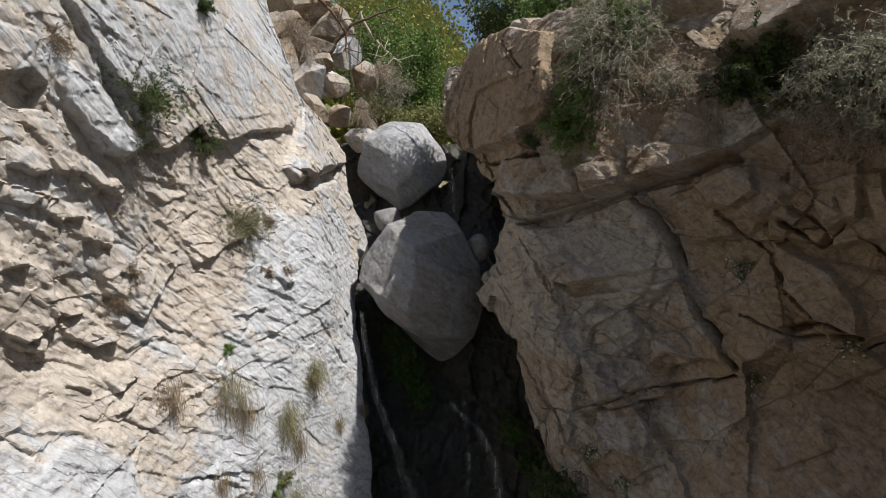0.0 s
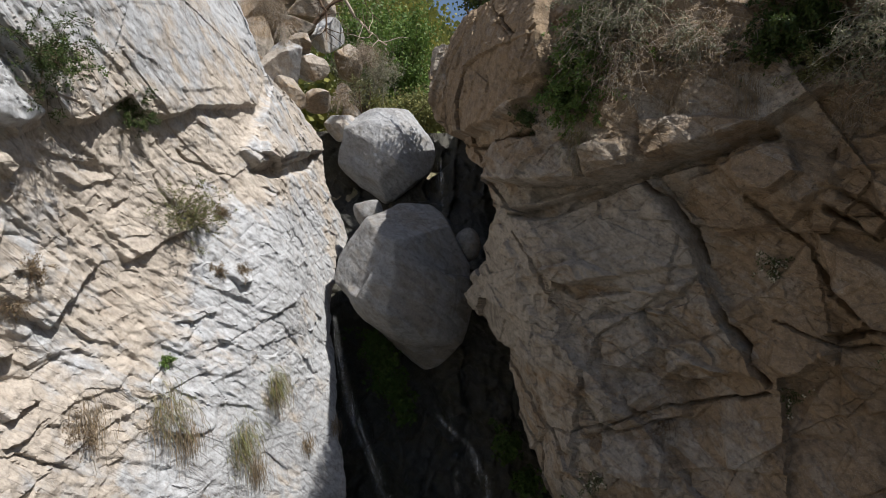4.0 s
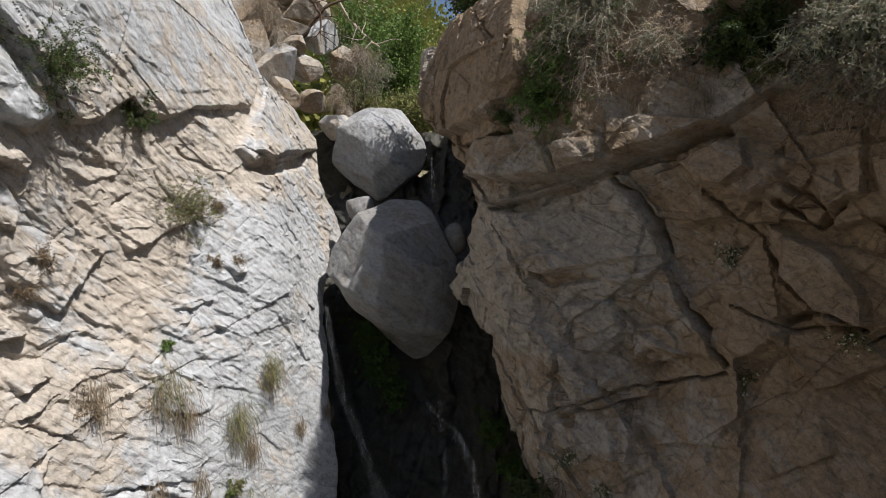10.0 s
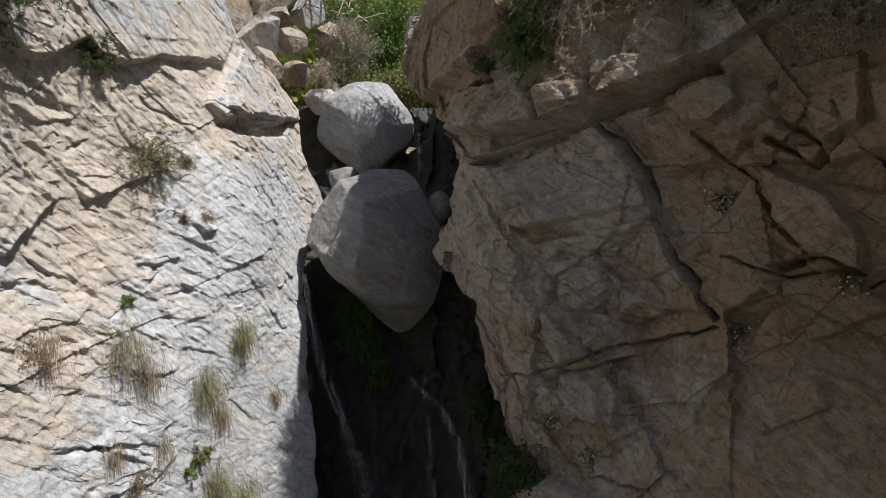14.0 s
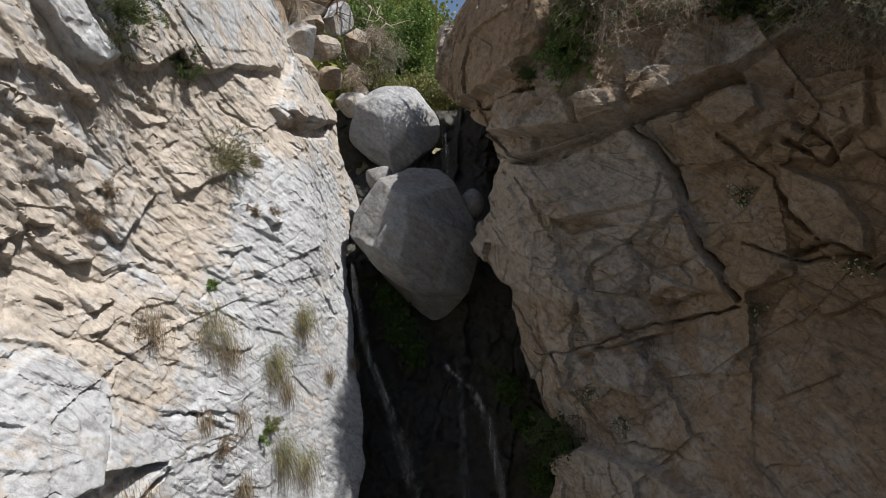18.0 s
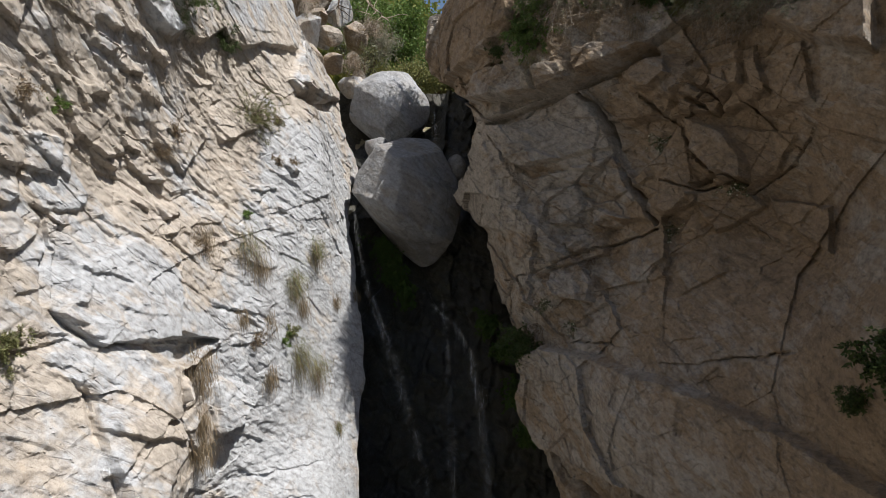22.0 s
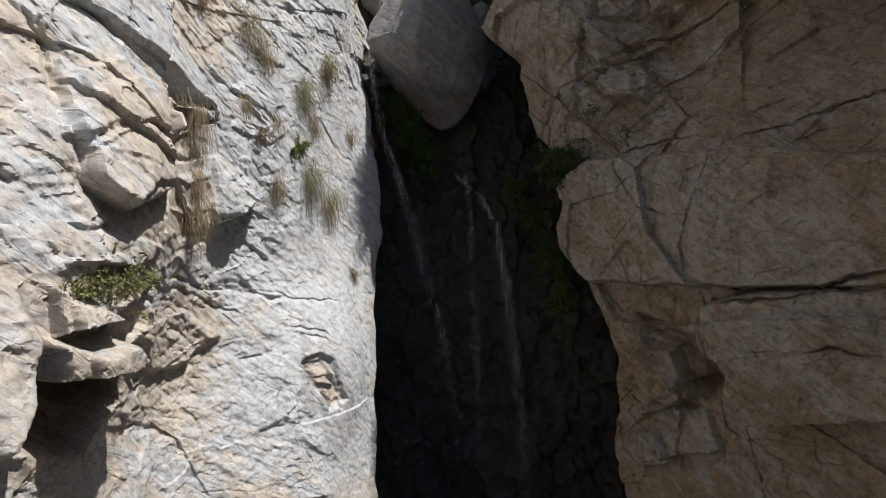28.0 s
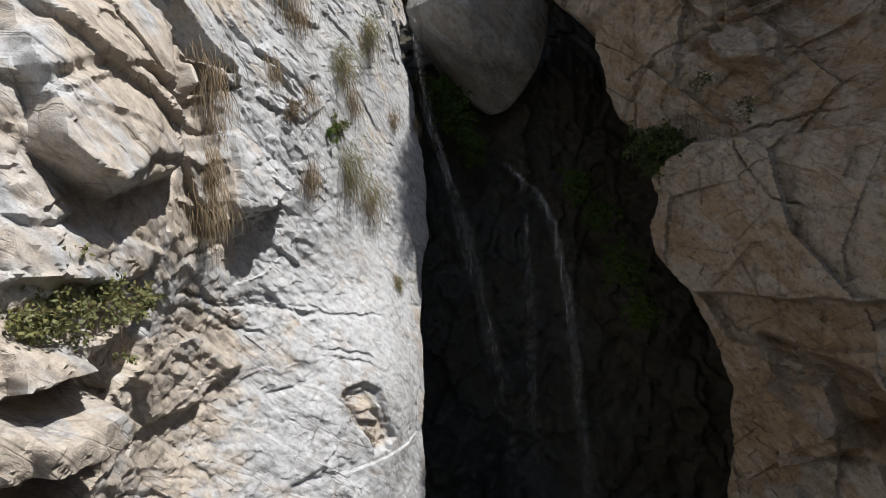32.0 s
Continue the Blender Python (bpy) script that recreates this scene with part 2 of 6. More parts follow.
# ---- noise over a wall's own along and height ----
def chance(i, j, k):
    v = np.sin(i * 127.1 + j * 311.7 + k * 74.7) * 43758.5453
    return v - np.floor(v)


def value_noise(u, v, k=0):
    i, j = np.floor(u), np.floor(v)
    a, b = u - i, v - j
    a, b = a * a * (3 - 2 * a), b * b * (3 - 2 * b)
    return ((chance(i, j, k) * (1 - a) + chance(i + 1, j, k) * a) * (1 - b)
            + (chance(i, j + 1, k) * (1 - a) + chance(i + 1, j + 1, k) * a) * b) - 0.5


def fractal(u, v, k=0, octaves=5, gain=0.5):
    out, amp = 0, 1.0
    for o in range(octaves):
        out = out + amp * value_noise(u, v, k + o)
        u, v, amp = u * 2.03 + 3.1, v * 2.03 + 1.7, amp * gain
    return out


def chips(u, v, k, lean=0.5, soft=0.05, share=1.0):
    """Broken plates: each cell a flat face with its own proudness and tilt, stepped at straight rims. Returns the relief (-1..1) and how near a rim lies (0..1)."""
    i0, j0 = np.floor(u), np.floor(v)
    d1, d2 = np.full(u.shape, 9.0), np.full(u.shape, 9.0)
    h1, h2 = np.zeros(u.shape), np.zeros(u.shape)
    for i in (-1, 0, 1):
        for j in (-1, 0, 1):
            ii, jj = i0 + i, j0 + j
            x, y = ii + chance(ii, jj, k) - u, jj + chance(ii, jj, k + 1) - v
            d = np.hypot(x, y)
            h = (chance(ii, jj, k + 2) - 0.5) + lean * ((chance(ii, jj, k + 3) - 0.5) * x + (chance(ii, jj, k + 4) - 0.2) * y) * 2
            h = np.where(chance(ii, jj, k + 6) < share, h, 0.12 * h)
            near, next_to = d < d1, d < d2
            d2, h2 = np.where(near, d1, np.where(next_to, d, d2)), np.where(near, h1, np.where(next_to, h, h2))
            d1, h1 = np.where(near, d, d1), np.where(near, h, h1)
    w = 0.5 + 0.5 * step(0, soft, d2 - d1)
    return h1 * w + h2 * (1 - w), np.clip(1 - (d2 - d1) / soft, 0, 1)


def facets(u, v, k, lean=1.0):
    """Broken flat faces, each with its own tilt, that meet in sharp edges. About -0.5..0.5."""
    i0, j0 = np.floor(u), np.floor(v)
    low, away = np.full(u.shape, 9.0), np.zeros(u.shape)
    for i in (-1, 0, 1):
        for j in (-1, 0, 1):
            ii, jj = i0 + i, j0 + j
            x, y = u - ii - chance(ii, jj, k), v - jj - chance(ii, jj, k + 1)
            gx, gy = chance(ii, jj, k + 3) - 0.5, chance(ii, jj, k + 4) - 0.5
            r = x * x + y * y
            h = 0.7 * (chance(ii, jj, k + 2) - 0.5) + lean * 1.7 * (gx * x + gy * y) + r
            near = h < low
            low, away = np.where(near, h, low), np.where(near, r, away)
    return low - away * 0.92 + 0.1


def step(a, b, x):
    t = np.clip((x - a) / (b - a), 0, 1)
    return t * t * (3 - 2 * t)


def mesh_grid(name, X, Y, Z, material, mineral=None, flip=False, relief=None):
    """A sheet of quads over a grid of places, with the mineral attribute for its colour."""
    n, m = X.shape
    me = bpy.data.meshes.new(name)
    co = np.stack([X, Y, Z], -1).reshape(-1, 3)
    idx = np.arange(n * m).reshape(n, m)
    a, b, c, d = idx[:-1, :-1], idx[1:, :-1], idx[1:, 1:], idx[:-1, 1:]
    if relief is None:
        q = np.stack([a, b, c, d], -1).reshape(-1, 4)
    else:
        # each quad split along its flatter diagonal, so that slanting rims stay clean
        f = relief.ravel()
        first = (np.abs(f[a] - f[c]) <= np.abs(f[b] - f[d]))[..., None]
        q = np.concatenate([np.where(first, np.stack([a, b, c], -1), np.stack([a, b, d], -1)).reshape(-1, 3),
                            np.where(first, np.stack([a, c, d], -1), np.stack([b, c, d], -1)).reshape(-1, 3)])
    if flip:
        q = q[:, ::-1]
    sides = q.shape[1]
    me.vertices.add(len(co))
    me.vertices.foreach_set("co", co.astype(np.float32).ravel())
    me.loops.add(q.size)
    me.loops.foreach_set("vertex_index", q.astype(np.int32).ravel())
    me.polygons.add(len(q))
    me.polygons.foreach_set("loop_start", np.arange(0, q.size, sides, dtype=np.int32))
    me.polygons.foreach_set("use_smooth", np.ones(len(q), dtype=bool))
    if mineral is not None:
        me.attributes.new("mineral", "FLOAT", "POINT").data.foreach_set("value", np.clip(mineral, 0, 1).astype(np.float32).ravel())
    me.update(calc_edges=True)
    me.validate()
    if relief is not None:
        me.set_sharp_from_angle(angle=radians(38))
    me.materials.append(material)
    return new(name, me)


class Cliff:
    """A rock wall: a grid over (along, height), each point pushed out along the wall's normal."""

    def __init__(self, origin, along, normal, plane, bulges, s_line, z_line, cleft, lipped):
        self.cleft, self.lipped = cleft, lipped
        self.o, self.t, self.n = np.array(origin), np.array(along), np.array(normal)
        self.s, self.z = s_line, z_line
        self.S, self.Z = np.meshgrid(self.s, self.z, indexing="ij")
        S, Z = self.S, self.Z
        a = plane
        self.D = a[0] + a[1] * S + a[2] * (Z - 8) + a[3] * S * S / 6 + a[4] * S * (Z - 8) / 6 + a[5] * (Z - 8) ** 2 / 6
        for s, z, rs, rz, h in bulges:
            self.D += h * np.exp(-((S - s) / rs) ** 2 - ((Z - z) / rz) ** 2)
        self.M = np.full(S.shape, 0.6)

    def region(self, pts, soft):
        """How far inside a polygon each point lies: 0 outside, 1 inside, blended over soft metres at the rim. Returns the part of the grid too."""
        p = np.array(pts, float)
        i0, i1 = np.searchsorted(self.s, (p[:, 0].min() - 2 * soft, p[:, 0].max() + 2 * soft))
        j0, j1 = np.searchsorted(self.z, (p[:, 1].min() - 2 * soft, p[:, 1].max() + 2 * soft))
        cut = (slice(i0, i1), slice(j0, j1))
        S, Z = self.S[cut], self.Z[cut]
        wob = 0.05 * fractal(S * 2.4, Z * 2.4, 50, 5, 0.6)
        S2, Z2 = S + wob, Z + 0.05 * fractal(S * 2.4, Z * 2.4, 60, 5, 0.6)
        inside, dist = np.zeros(S.shape, bool), np.full(S.shape, 99.0)
        for (x0, y0), (x1, y1) in zip(p, np.roll(p, -1, 0)):
            ex, ey = x1 - x0, y1 - y0
            k = np.clip(((S2 - x0) * ex + (Z2 - y0) * ey) / (ex * ex + ey * ey + 1e-9), 0, 1)
            dist = np.minimum(dist, np.hypot(S2 - x0 - k * ex, Z2 - y0 - k * ey))
            if abs(ey) > 1e-9:
                inside ^= ((y0 > Z2) != (y1 > Z2)) & (S2 < ex * (Z2 - y0) / ey + x0)
        sd = np.where(inside, dist, -dist)
        return cut, step(-soft * 0.5, soft * 0.5, sd), p.mean(0)

    def block(self, pts, proud, lean=(0, 0), soft=0.09, mineral=None):
        """Raise (or sink) a polygon of rock, tilted by lean metres a metre along and up."""
        cut, m, c = self.region(pts, soft)
        self.D[cut] += m * (proud + lean[0] * (self.S[cut] - c[0]) + lean[1] * (self.Z[cut] - c[1]))
        if mineral is not None:
            self.M[cut] += 0.6 * m * (mineral - self.M[cut])

    def tint(self, pts, mineral, soft=0.5, strength=1.0):
        cut, m, c = self.region(pts, soft)
        self.M[cut] += m * strength * (mineral - self.M[cut])

    def crack(self, pts, width, depth, lip=0.0):
        """A cleft along a line, with its lower side standing proud by lip."""
        p = np.array(pts, float)
        g = width * 3 + 0.2
        i0, i1 = np.searchsorted(self.s, (p[:, 0].min() - g, p[:, 0].max() + g))
        j0, j1 = np.searchsorted(self.z, (p[:, 1].min() - g, p[:, 1].max() + g))
        cut = (slice(i0, i1), slice(j0, j1))
        S, Z = self.S[cut], self.Z[cut]
        S2, Z2 = S + 0.10 * fractal(S * 2.2, Z * 2.2, 70, 5, 0.6), Z + 0.10 * fractal(S * 2.2, Z * 2.2, 80, 5, 0.6)
        dist, above = np.full(S.shape, 9.0), np.zeros(S.shape, bool)
        for (x0, y0), (x1, y1) in zip(p[:-1], p[1:]):
            ex, ey = x1 - x0, y1 - y0
            k = np.clip(((S2 - x0) * ex + (Z2 - y0) * ey) / (ex * ex + ey * ey + 1e-9), 0, 1)
            d = np.hypot(S2 - x0 - k * ex, Z2 - y0 - k * ey)
            above = np.where(d < dist, (Z2 - y0) * abs(ex) > (S2 - x0) * ey * (1 if ex > 0 else -1), above)
            dist = np.minimum(dist, d)
        w = np.clip(width * (0.1 + 0.9 * (value_noise(S * 2.2, Z * 2.2, 90) + 0.5)), 0.004, 0.025 * self.cleft)
        reach = np.maximum(w, 0.026)
        if self.lipped:
            reach = np.where(above, 0.022, reach * 3)
        self.D[cut] -= np.minimum(depth, self.cleft * w) * np.minimum(1, w / 0.02) * step(0, 1, 1 - dist / reach)

    def edge(self, pts, slope, soft=0.25):
        """Where the wall turns back: past the line (height, along) it falls off."""
        p = np.array(sorted(pts))
        e = np.interp(self.Z, p[:, 0], p[:, 1]) + 0.18 * fractal(self.Z * 1.3, self.Z * 0 + 3.3, 30, 5)
        x = self.S - e
        self.past = x
        self.D -= slope * np.where(x > 0, x * x / (x + soft), 0)

    def fracture(self, turn, sizes, where, k=0, stretch=2.0):
        """Broken relief: layers of facets, each (size, relief), stretched along a direction turned from level."""
        c, s = math.cos(radians(turn)), math.sin(radians(turn))
        S = self.S + 0.2 * value_noise(self.S * 0.6, self.Z * 0.6, k + 5)
        Z = self.Z + 0.2 * value_noise(self.S * 0.6, self.Z * 0.6, k + 15)
        u, v = S * c + Z * s, -S * s + Z * c
        for n, (size, relief) in enumerate(sizes):
            self.D += where * relief * facets(u / (size * stretch), v / size, k + 7 * n)

    def plates(self, turn, size, relief, where, share, k=0, stretch=1.8, lean=0.9):
        """Plates that have broken away below: flat faces, proud at their lower rims, over a share of the cells."""
        c, s = math.cos(radians(turn)), math.sin(radians(turn))
        S = self.S + 0.09 * size * fractal(self.S / size * 0.8, self.Z / size * 0.8, k + 5, 3)
        Z = self.Z + 0.09 * size * fractal(self.S / size * 0.8, self.Z / size * 0.8, k + 15, 3)
        r, j = chips((S * c + Z * s) / (size * stretch), (-S * s + Z * c) / size, k, lean, 0.03 / size, share)
        self.D += where * relief * r

    def joints(self, turn, size, width, depth, where, k=0, stretch=2.0):
        """Thin joints between large blocks, open here and there."""
        c, s = math.cos(radians(turn)), math.sin(radians(turn))
        S = self.S + 0.15 * fractal(self.S * 0.7, self.Z * 0.7, k + 5, 4)
        Z = self.Z + 0.15 * fractal(self.S * 0.7, self.Z * 0.7, k + 15, 4)
        r, j = chips((S * c + Z * s) / (size * stretch), (-S * s + Z * c) / size, k, 0.5, width / size)
        gate = step(0.02, 0.14, fractal(self.S * 1.1, self.Z * 1.1, k + 25, 3))
        self.D -= where * depth * gate * j

    def xyz(self, s, z, out=0.0):
        """The place on the finished wall at along s and height z."""
        i = min(int(np.searchsorted(self.s, s)), len(self.s) - 1)
        j = min(int(np.searchsorted(self.z, z)), len(self.z) - 1)
        p = self.o + s * self.t + (self.D[i, j] + out) * self.n
        return Vector((p[0], p[1], z))

    def build(self, name, material, flip):
        X = self.o[0] + self.S * self.t[0] + self.D * self.n[0]
        Y = self.o[1] + self.S * self.t[1] + self.D * self.n[1]
        ob = mesh_grid(name, X, Y, self.Z, material, self.M, flip, self.D)
        # past its edge the wall is coloured near black for the recess's wet and shade
        ob.data.materials.append(WET_SHADED_ROCK)
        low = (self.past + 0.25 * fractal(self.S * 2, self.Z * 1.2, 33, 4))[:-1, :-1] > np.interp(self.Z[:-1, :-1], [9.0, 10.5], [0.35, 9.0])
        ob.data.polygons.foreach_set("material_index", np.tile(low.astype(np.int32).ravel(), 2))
        return ob


# ---- the two walls: gentle plane, bulges, edges, then blocks and cracks ----
LEFT_PLANE = (-0.280, -0.399, -0.076, 0.015, -0.100, -0.008)
LEFT_BULGES = [  # along, height, half width, half height, proud
    (5.50, 10.75, 1.2, 2.5, 0.67),
    (0.25, 5.50, 1.2, 2.5, 0.46),
    (1.00, 10.00, 1.2, 1.2, -0.50),
    (2.50, 4.75, 1.2, 2.5, -0.52),
    (4.00, 14.50, 2.5, 1.2, 0.22),
    (2.50, 10.00, 1.2, 2.5, -0.42),
    (7.00, 7.00, 1.2, 2.5, 0.59),
    (1.75, 1.00, 1.2, 2.5, -0.87),
    (4.00, 5.50, 1.2, 1.2, -0.29),
    (4.75, 4.00, 1.2, 1.2, 0.34),
    (2.50, 11.50, 2.5, 1.2, -0.12),
    (9.25, 15.25, 1.2, 1.2, -0.40),
    (-0.50, 9.25, 1.2, 2.5, -0.42),
    (1.00, 4.00, 1.2, 1.2, -0.62),
]
RIGHT_PLANE = (0.152, -0.433, -0.049, 0.148, -0.064, 0.002)
RIGHT_BULGES = [  # along, height, half width, half height, proud
    (6.25, 11.50, 1.2, 2.5, 0.78),
    (1.75, 10.00, 1.2, 2.5, -0.72),
    (6.25, 14.50, 2.0, 2.0, 1.06),
    (4.75, 1.75, 1.2, 2.5, -0.48),
    (-0.50, 7.75, 1.2, 1.2, 0.71),
    (10.75, 16.75, 1.2, 1.2, -0.85),
    (10.00, 12.25, 1.2, 1.2, -0.99),
    (4.75, 13.75, 1.2, 2.5, 0.56),
    (5.50, 9.25, 1.2, 2.5, 0.63),
    (4.00, 9.25, 1.2, 1.2, -0.41),
    (3.25, 6.25, 1.2, 1.2, 0.38),
    (7.75, 12.25, 1.2, 2.5, 0.63),
    (2.50, 16.00, 1.2, 2.5, -0.51),
    (1.00, 9.25, 1.2, 1.2, -0.86),
]


def fine_line(lo, start, end, hi, first, growth, coarse):
    """Grid steps: fine from start to end and growing with distance, coarse outside."""
    mid, x = [], start
    while x < end:
        mid.append(x)
        x += first + growth * (x - start)
    return np.concatenate([np.arange(lo, start - coarse * 0.5, coarse), mid, np.arange(end, hi, coarse)])


left = Cliff((-3.3, 4.0), (0.5501, 0.8351), (0.8351, -0.5501), LEFT_PLANE, LEFT_BULGES,
             fine_line(-6.0, -2.2, 9.5, 13.0, 0.015, 0.0009, 0.08), fine_line(-0.6, 1.0, 15.9, 17.6, 0.0165, 0.0, 0.06), 1.8, True)
right = Cliff((5.2, 4.0), (-0.7001, 0.7141), (-0.7141, -0.7001), RIGHT_PLANE, RIGHT_BULGES,
              fine_line(-5.0, -1.0, 10.0, 12.6, 0.0155, 0.0011, 0.08), fine_line(-0.6, 1.0, 15.5, 17.2, 0.0175, 0.0, 0.06), 4.2, False)
left.edge([(17, 5.0), (15.74, 5.37), (15.16, 5.58), (14.71, 5.88), (14.15, 6.25), (14.02, 7.6), (13.4, 8.8), (12.4, 8.6), (11.74, 9.1), (11.16, 9.3), (10.6, 8.5), (9.77, 7.5), (9.1, 7.15), (8.15, 6.6), (6.0, 6.55), (5.2, 6.35), (4.3, 6.1), (3.0, 5.85), (1.2, 5.7)], 4.0, 0.3)
right.edge([(16.6, 10.7), (13.8, 10.1), (12.9, 8.8), (12.2, 7.3), (11.5, 6.7), (10.9, 7.3), (10.4, 8.0), (9.3, 7.1), (7.8, 6.65), (7.2, 5.9), (6.6, 5.8), (5.7, 5.85), (4.9, 5.3), (3.9, 4.9), (1.9, 4.9)], 5.5, 0.15)
left.block([(0.97, 13.48), (1.39, 13.04), (1.81, 12.72), (2.23, 12.23), (2.62, 12.34), (3.03, 12.70), (3.20, 12.60), (3.58, 12.59), (4.04, 12.85), (5.42, 13.24), (6.01, 13.94), (5.27, 14.23), (4.94, 14.67), (4.83, 15.43), (4.83, 16.12), (0.88, 13.77)], 0.12, (0, -0.06), 0.06, 0.3)  # great tilted slab
left.crack([(0.88, 13.66), (1.07, 13.41), (1.39, 13.04), (1.81, 12.72)], 0.12, 0.35)
left.block([(0.35, 13.01), (0.66, 13.01), (0.81, 12.75), (0.80, 12.37), (0.47, 12.33), (0.37, 12.45), (0.10, 12.41), (0.09, 12.91)], 0.063, (0.0, -0.04), 0.05)
left.block([(1.08, 12.91), (1.23, 12.79), (2.03, 12.19), (1.73, 12.00), (1.20, 12.26), (0.87, 12.61)], 0.059, (0.04, -0.02), 0.05)
left.block([(6.52, 13.97), (9.49, 14.58), (8.95, 13.27), (6.17, 12.30), (5.19, 12.42), (5.53, 13.12)], 0.084, (0.0, -0.072), 0.05)
left.block([(1.82, 8.71), (1.40, 7.76), (0.83, 7.84), (0.23, 7.88), (0.12, 7.95), (-0.21, 8.26), (-0.02, 8.41), (0.09, 8.74), (1.15, 9.10), (1.71, 8.67)], 0.109, (0.0, -0.048), 0.06, 0.2)  # pale block
left.block([(1.49, 7.79), (2.46, 7.51), (1.56, 7.34), (1.34, 7.44)], -0.3, (0, 0), 0.05)
left.crack([(-0.46, 9.74), (-0.39, 9.40), (-0.11, 9.26), (-0.13, 8.96), (-0.24, 8.25), (0.05, 7.95)], 0.06, 0.25)
left.crack([(-1.18, 7.92), (-0.99, 7.90), (-0.31, 7.92)], 0.08, 0.3)
left.crack([(-0.39, 7.71), (0.04, 7.38)], 0.06, 0.2)
left.crack([(1.79, 8.71), (1.47, 7.81), (1.28, 6.61)], 0.035, 0.12)
left.block([(0.13, 6.48), (0.74, 6.85), (1.14, 6.78), (1.45, 6.62), (1.13, 6.27), (0.54, 6.04), (0.35, 6.08), (0.14, 6.23)], 0.195, (0.0, -0.175), 0.08, 0.45)  # jutting block
left.block([(0.04, 7.05), (0.63, 7.47), (1.31, 7.48), (1.50, 6.88), (0.74, 6.85), (0.13, 6.48), (0.05, 6.73)], 0.13, (0.0, -0.07), 0.06, 0.3)
left.block([(1.50, 7.28), (2.50, 7.39), (1.61, 7.01)], -0.35, (0, 0), 0.05)
left.block([(1.45, 6.62), (2.47, 6.93), (3.27, 6.53), (2.67, 6.10), (1.91, 5.92), (1.54, 6.45)], 0.13, (0.07, -0.105), 0.05)
left.block([(-0.66, 5.53), (-0.48, 5.36), (-0.35, 5.09), (-0.43, 4.69), (-0.56, 4.38), (-0.66, 4.37), (-1.13, 4.58), (-1.12, 5.66)], 0.45, (-0.05, -0.3), 0.15, 0.4)  # smooth near face
left.block([(-0.19, 5.40), (0.40, 5.10), (0.04, 5.09), (-0.12, 5.03)], 0.195, (0.0, -0.21), 0.05)
left.block([(-0.22, 5.03), (0.10, 4.88), (0.41, 4.92), (0.71, 4.67), (0.03, 4.55), (-0.24, 4.67)], 0.45, (0, -0.2), 0.06, 0.6)
left.block([(-0.42, 4.73), (0.73, 4.63), (0.82, 4.19), (0.29, 3.89), (-0.52, 4.34), (-0.47, 4.56)], -0.7, (0, 0), 0.1)  # hollow under the ledge
left.block([(-0.07, 5.00), (0.44, 5.08), (0.51, 4.99), (0.10, 4.89)], -0.15, (0, 0), 0.05)
left.crack([(0.66, 5.41), (2.21, 5.08), (3.17, 4.70), (4.37, 4.38)], 0.03, 0.08)
left.crack([(0.72, 5.57), (2.18, 5.21), (3.45, 5.04), (4.91, 4.85)], 0.025, 0.06)

left.crack([(1.77, 3.98), (2.22, 3.42), (2.30, 2.89)], 0.04, 0.12)
left.block([(0.90, 5.00), (1.98, 4.98), (2.62, 4.50), (1.93, 4.24), (1.39, 4.28)], 0.078, (0.0, -0.14), 0.09, 0.75)
left.crack([(1.49, 13.37), (2.44, 13.45), (3.55, 13.46), (4.54, 13.53)], 0.012, 0.03)
left.crack([(3.46, 14.00), (4.21, 13.66), (5.07, 13.53)], 0.012, 0.03)
left.crack([(5.19, 12.42), (7.53, 11.52), (8.58, 10.60)], 0.03, 0.08)
left.crack([(5.15, 10.04), (5.92, 9.44), (6.29, 8.63)], 0.025, 0.08)
left.crack([(2.36, 8.04), (3.20, 7.86), (3.92, 7.68)], 0.04, 0.1)
left.block([(2.70, 12.09), (3.31, 12.01), (3.87, 11.19), (3.02, 10.77), (2.50, 11.31)], 0.042, (0.04, -0.06), 0.05)
left.block([(1.42, 11.26), (2.01, 11.43), (2.67, 10.77), (2.13, 10.14), (1.60, 10.47)], 0.076, (0.04, -0.1), 0.05)
left.block([(-0.08, 11.04), (0.46, 10.91), (0.93, 10.79), (1.02, 10.21), (0.68, 10.11), (0.21, 10.34)], 0.105, (0.0, -0.08), 0.05)
left.block([(-0.87, 10.74), (-0.43, 10.78), (0.13, 10.34), (-0.03, 9.75), (-0.84, 9.80), (-1.27, 9.79), (-1.28, 10.63)], 0.092, (0.0, -0.04), 0.05)
left.block([(-0.48, 10.55), (0.30, 10.29), (0.12, 9.75), (-0.24, 9.99)], 0.063, (0.0, -0.08), 0.05)
left.block([(-0.92, 11.87), (-0.29, 11.96), (-0.48, 11.22), (-0.90, 11.39), (-1.20, 11.27), (-1.21, 11.73)], 0.126, (0.0, -0.06), 0.05)
left.tint([(1.00, 13.72), (5.57, 16.34), (6.24, 13.76), (2.16, 12.29)], 0.25, 0.72, 1.0)
left.tint([(-0.57, 11.62), (10.78, 15.71), (4.73, 10.97), (2.49, 8.01), (1.20, 8.86), (-0.84, 9.85), (-0.90, 11.39)], 0.85, 1.44, 0.9)
left.tint([(4.30, 11.26), (8.39, 11.91), (6.32, 4.39), (1.55, 6.45), (2.49, 8.01)], 0.05, 0.9, 1.0)
left.tint([(1.81, 5.53), (6.16, 5.93), (5.73, 1.60), (3.00, 2.67)], 0.0, 0.72, 1.0)
left.tint([(-0.21, 5.59), (0.90, 5.00), (2.11, 4.07), (1.24, 3.36), (-0.36, 4.28)], 0.9, 0.72, 1.0)
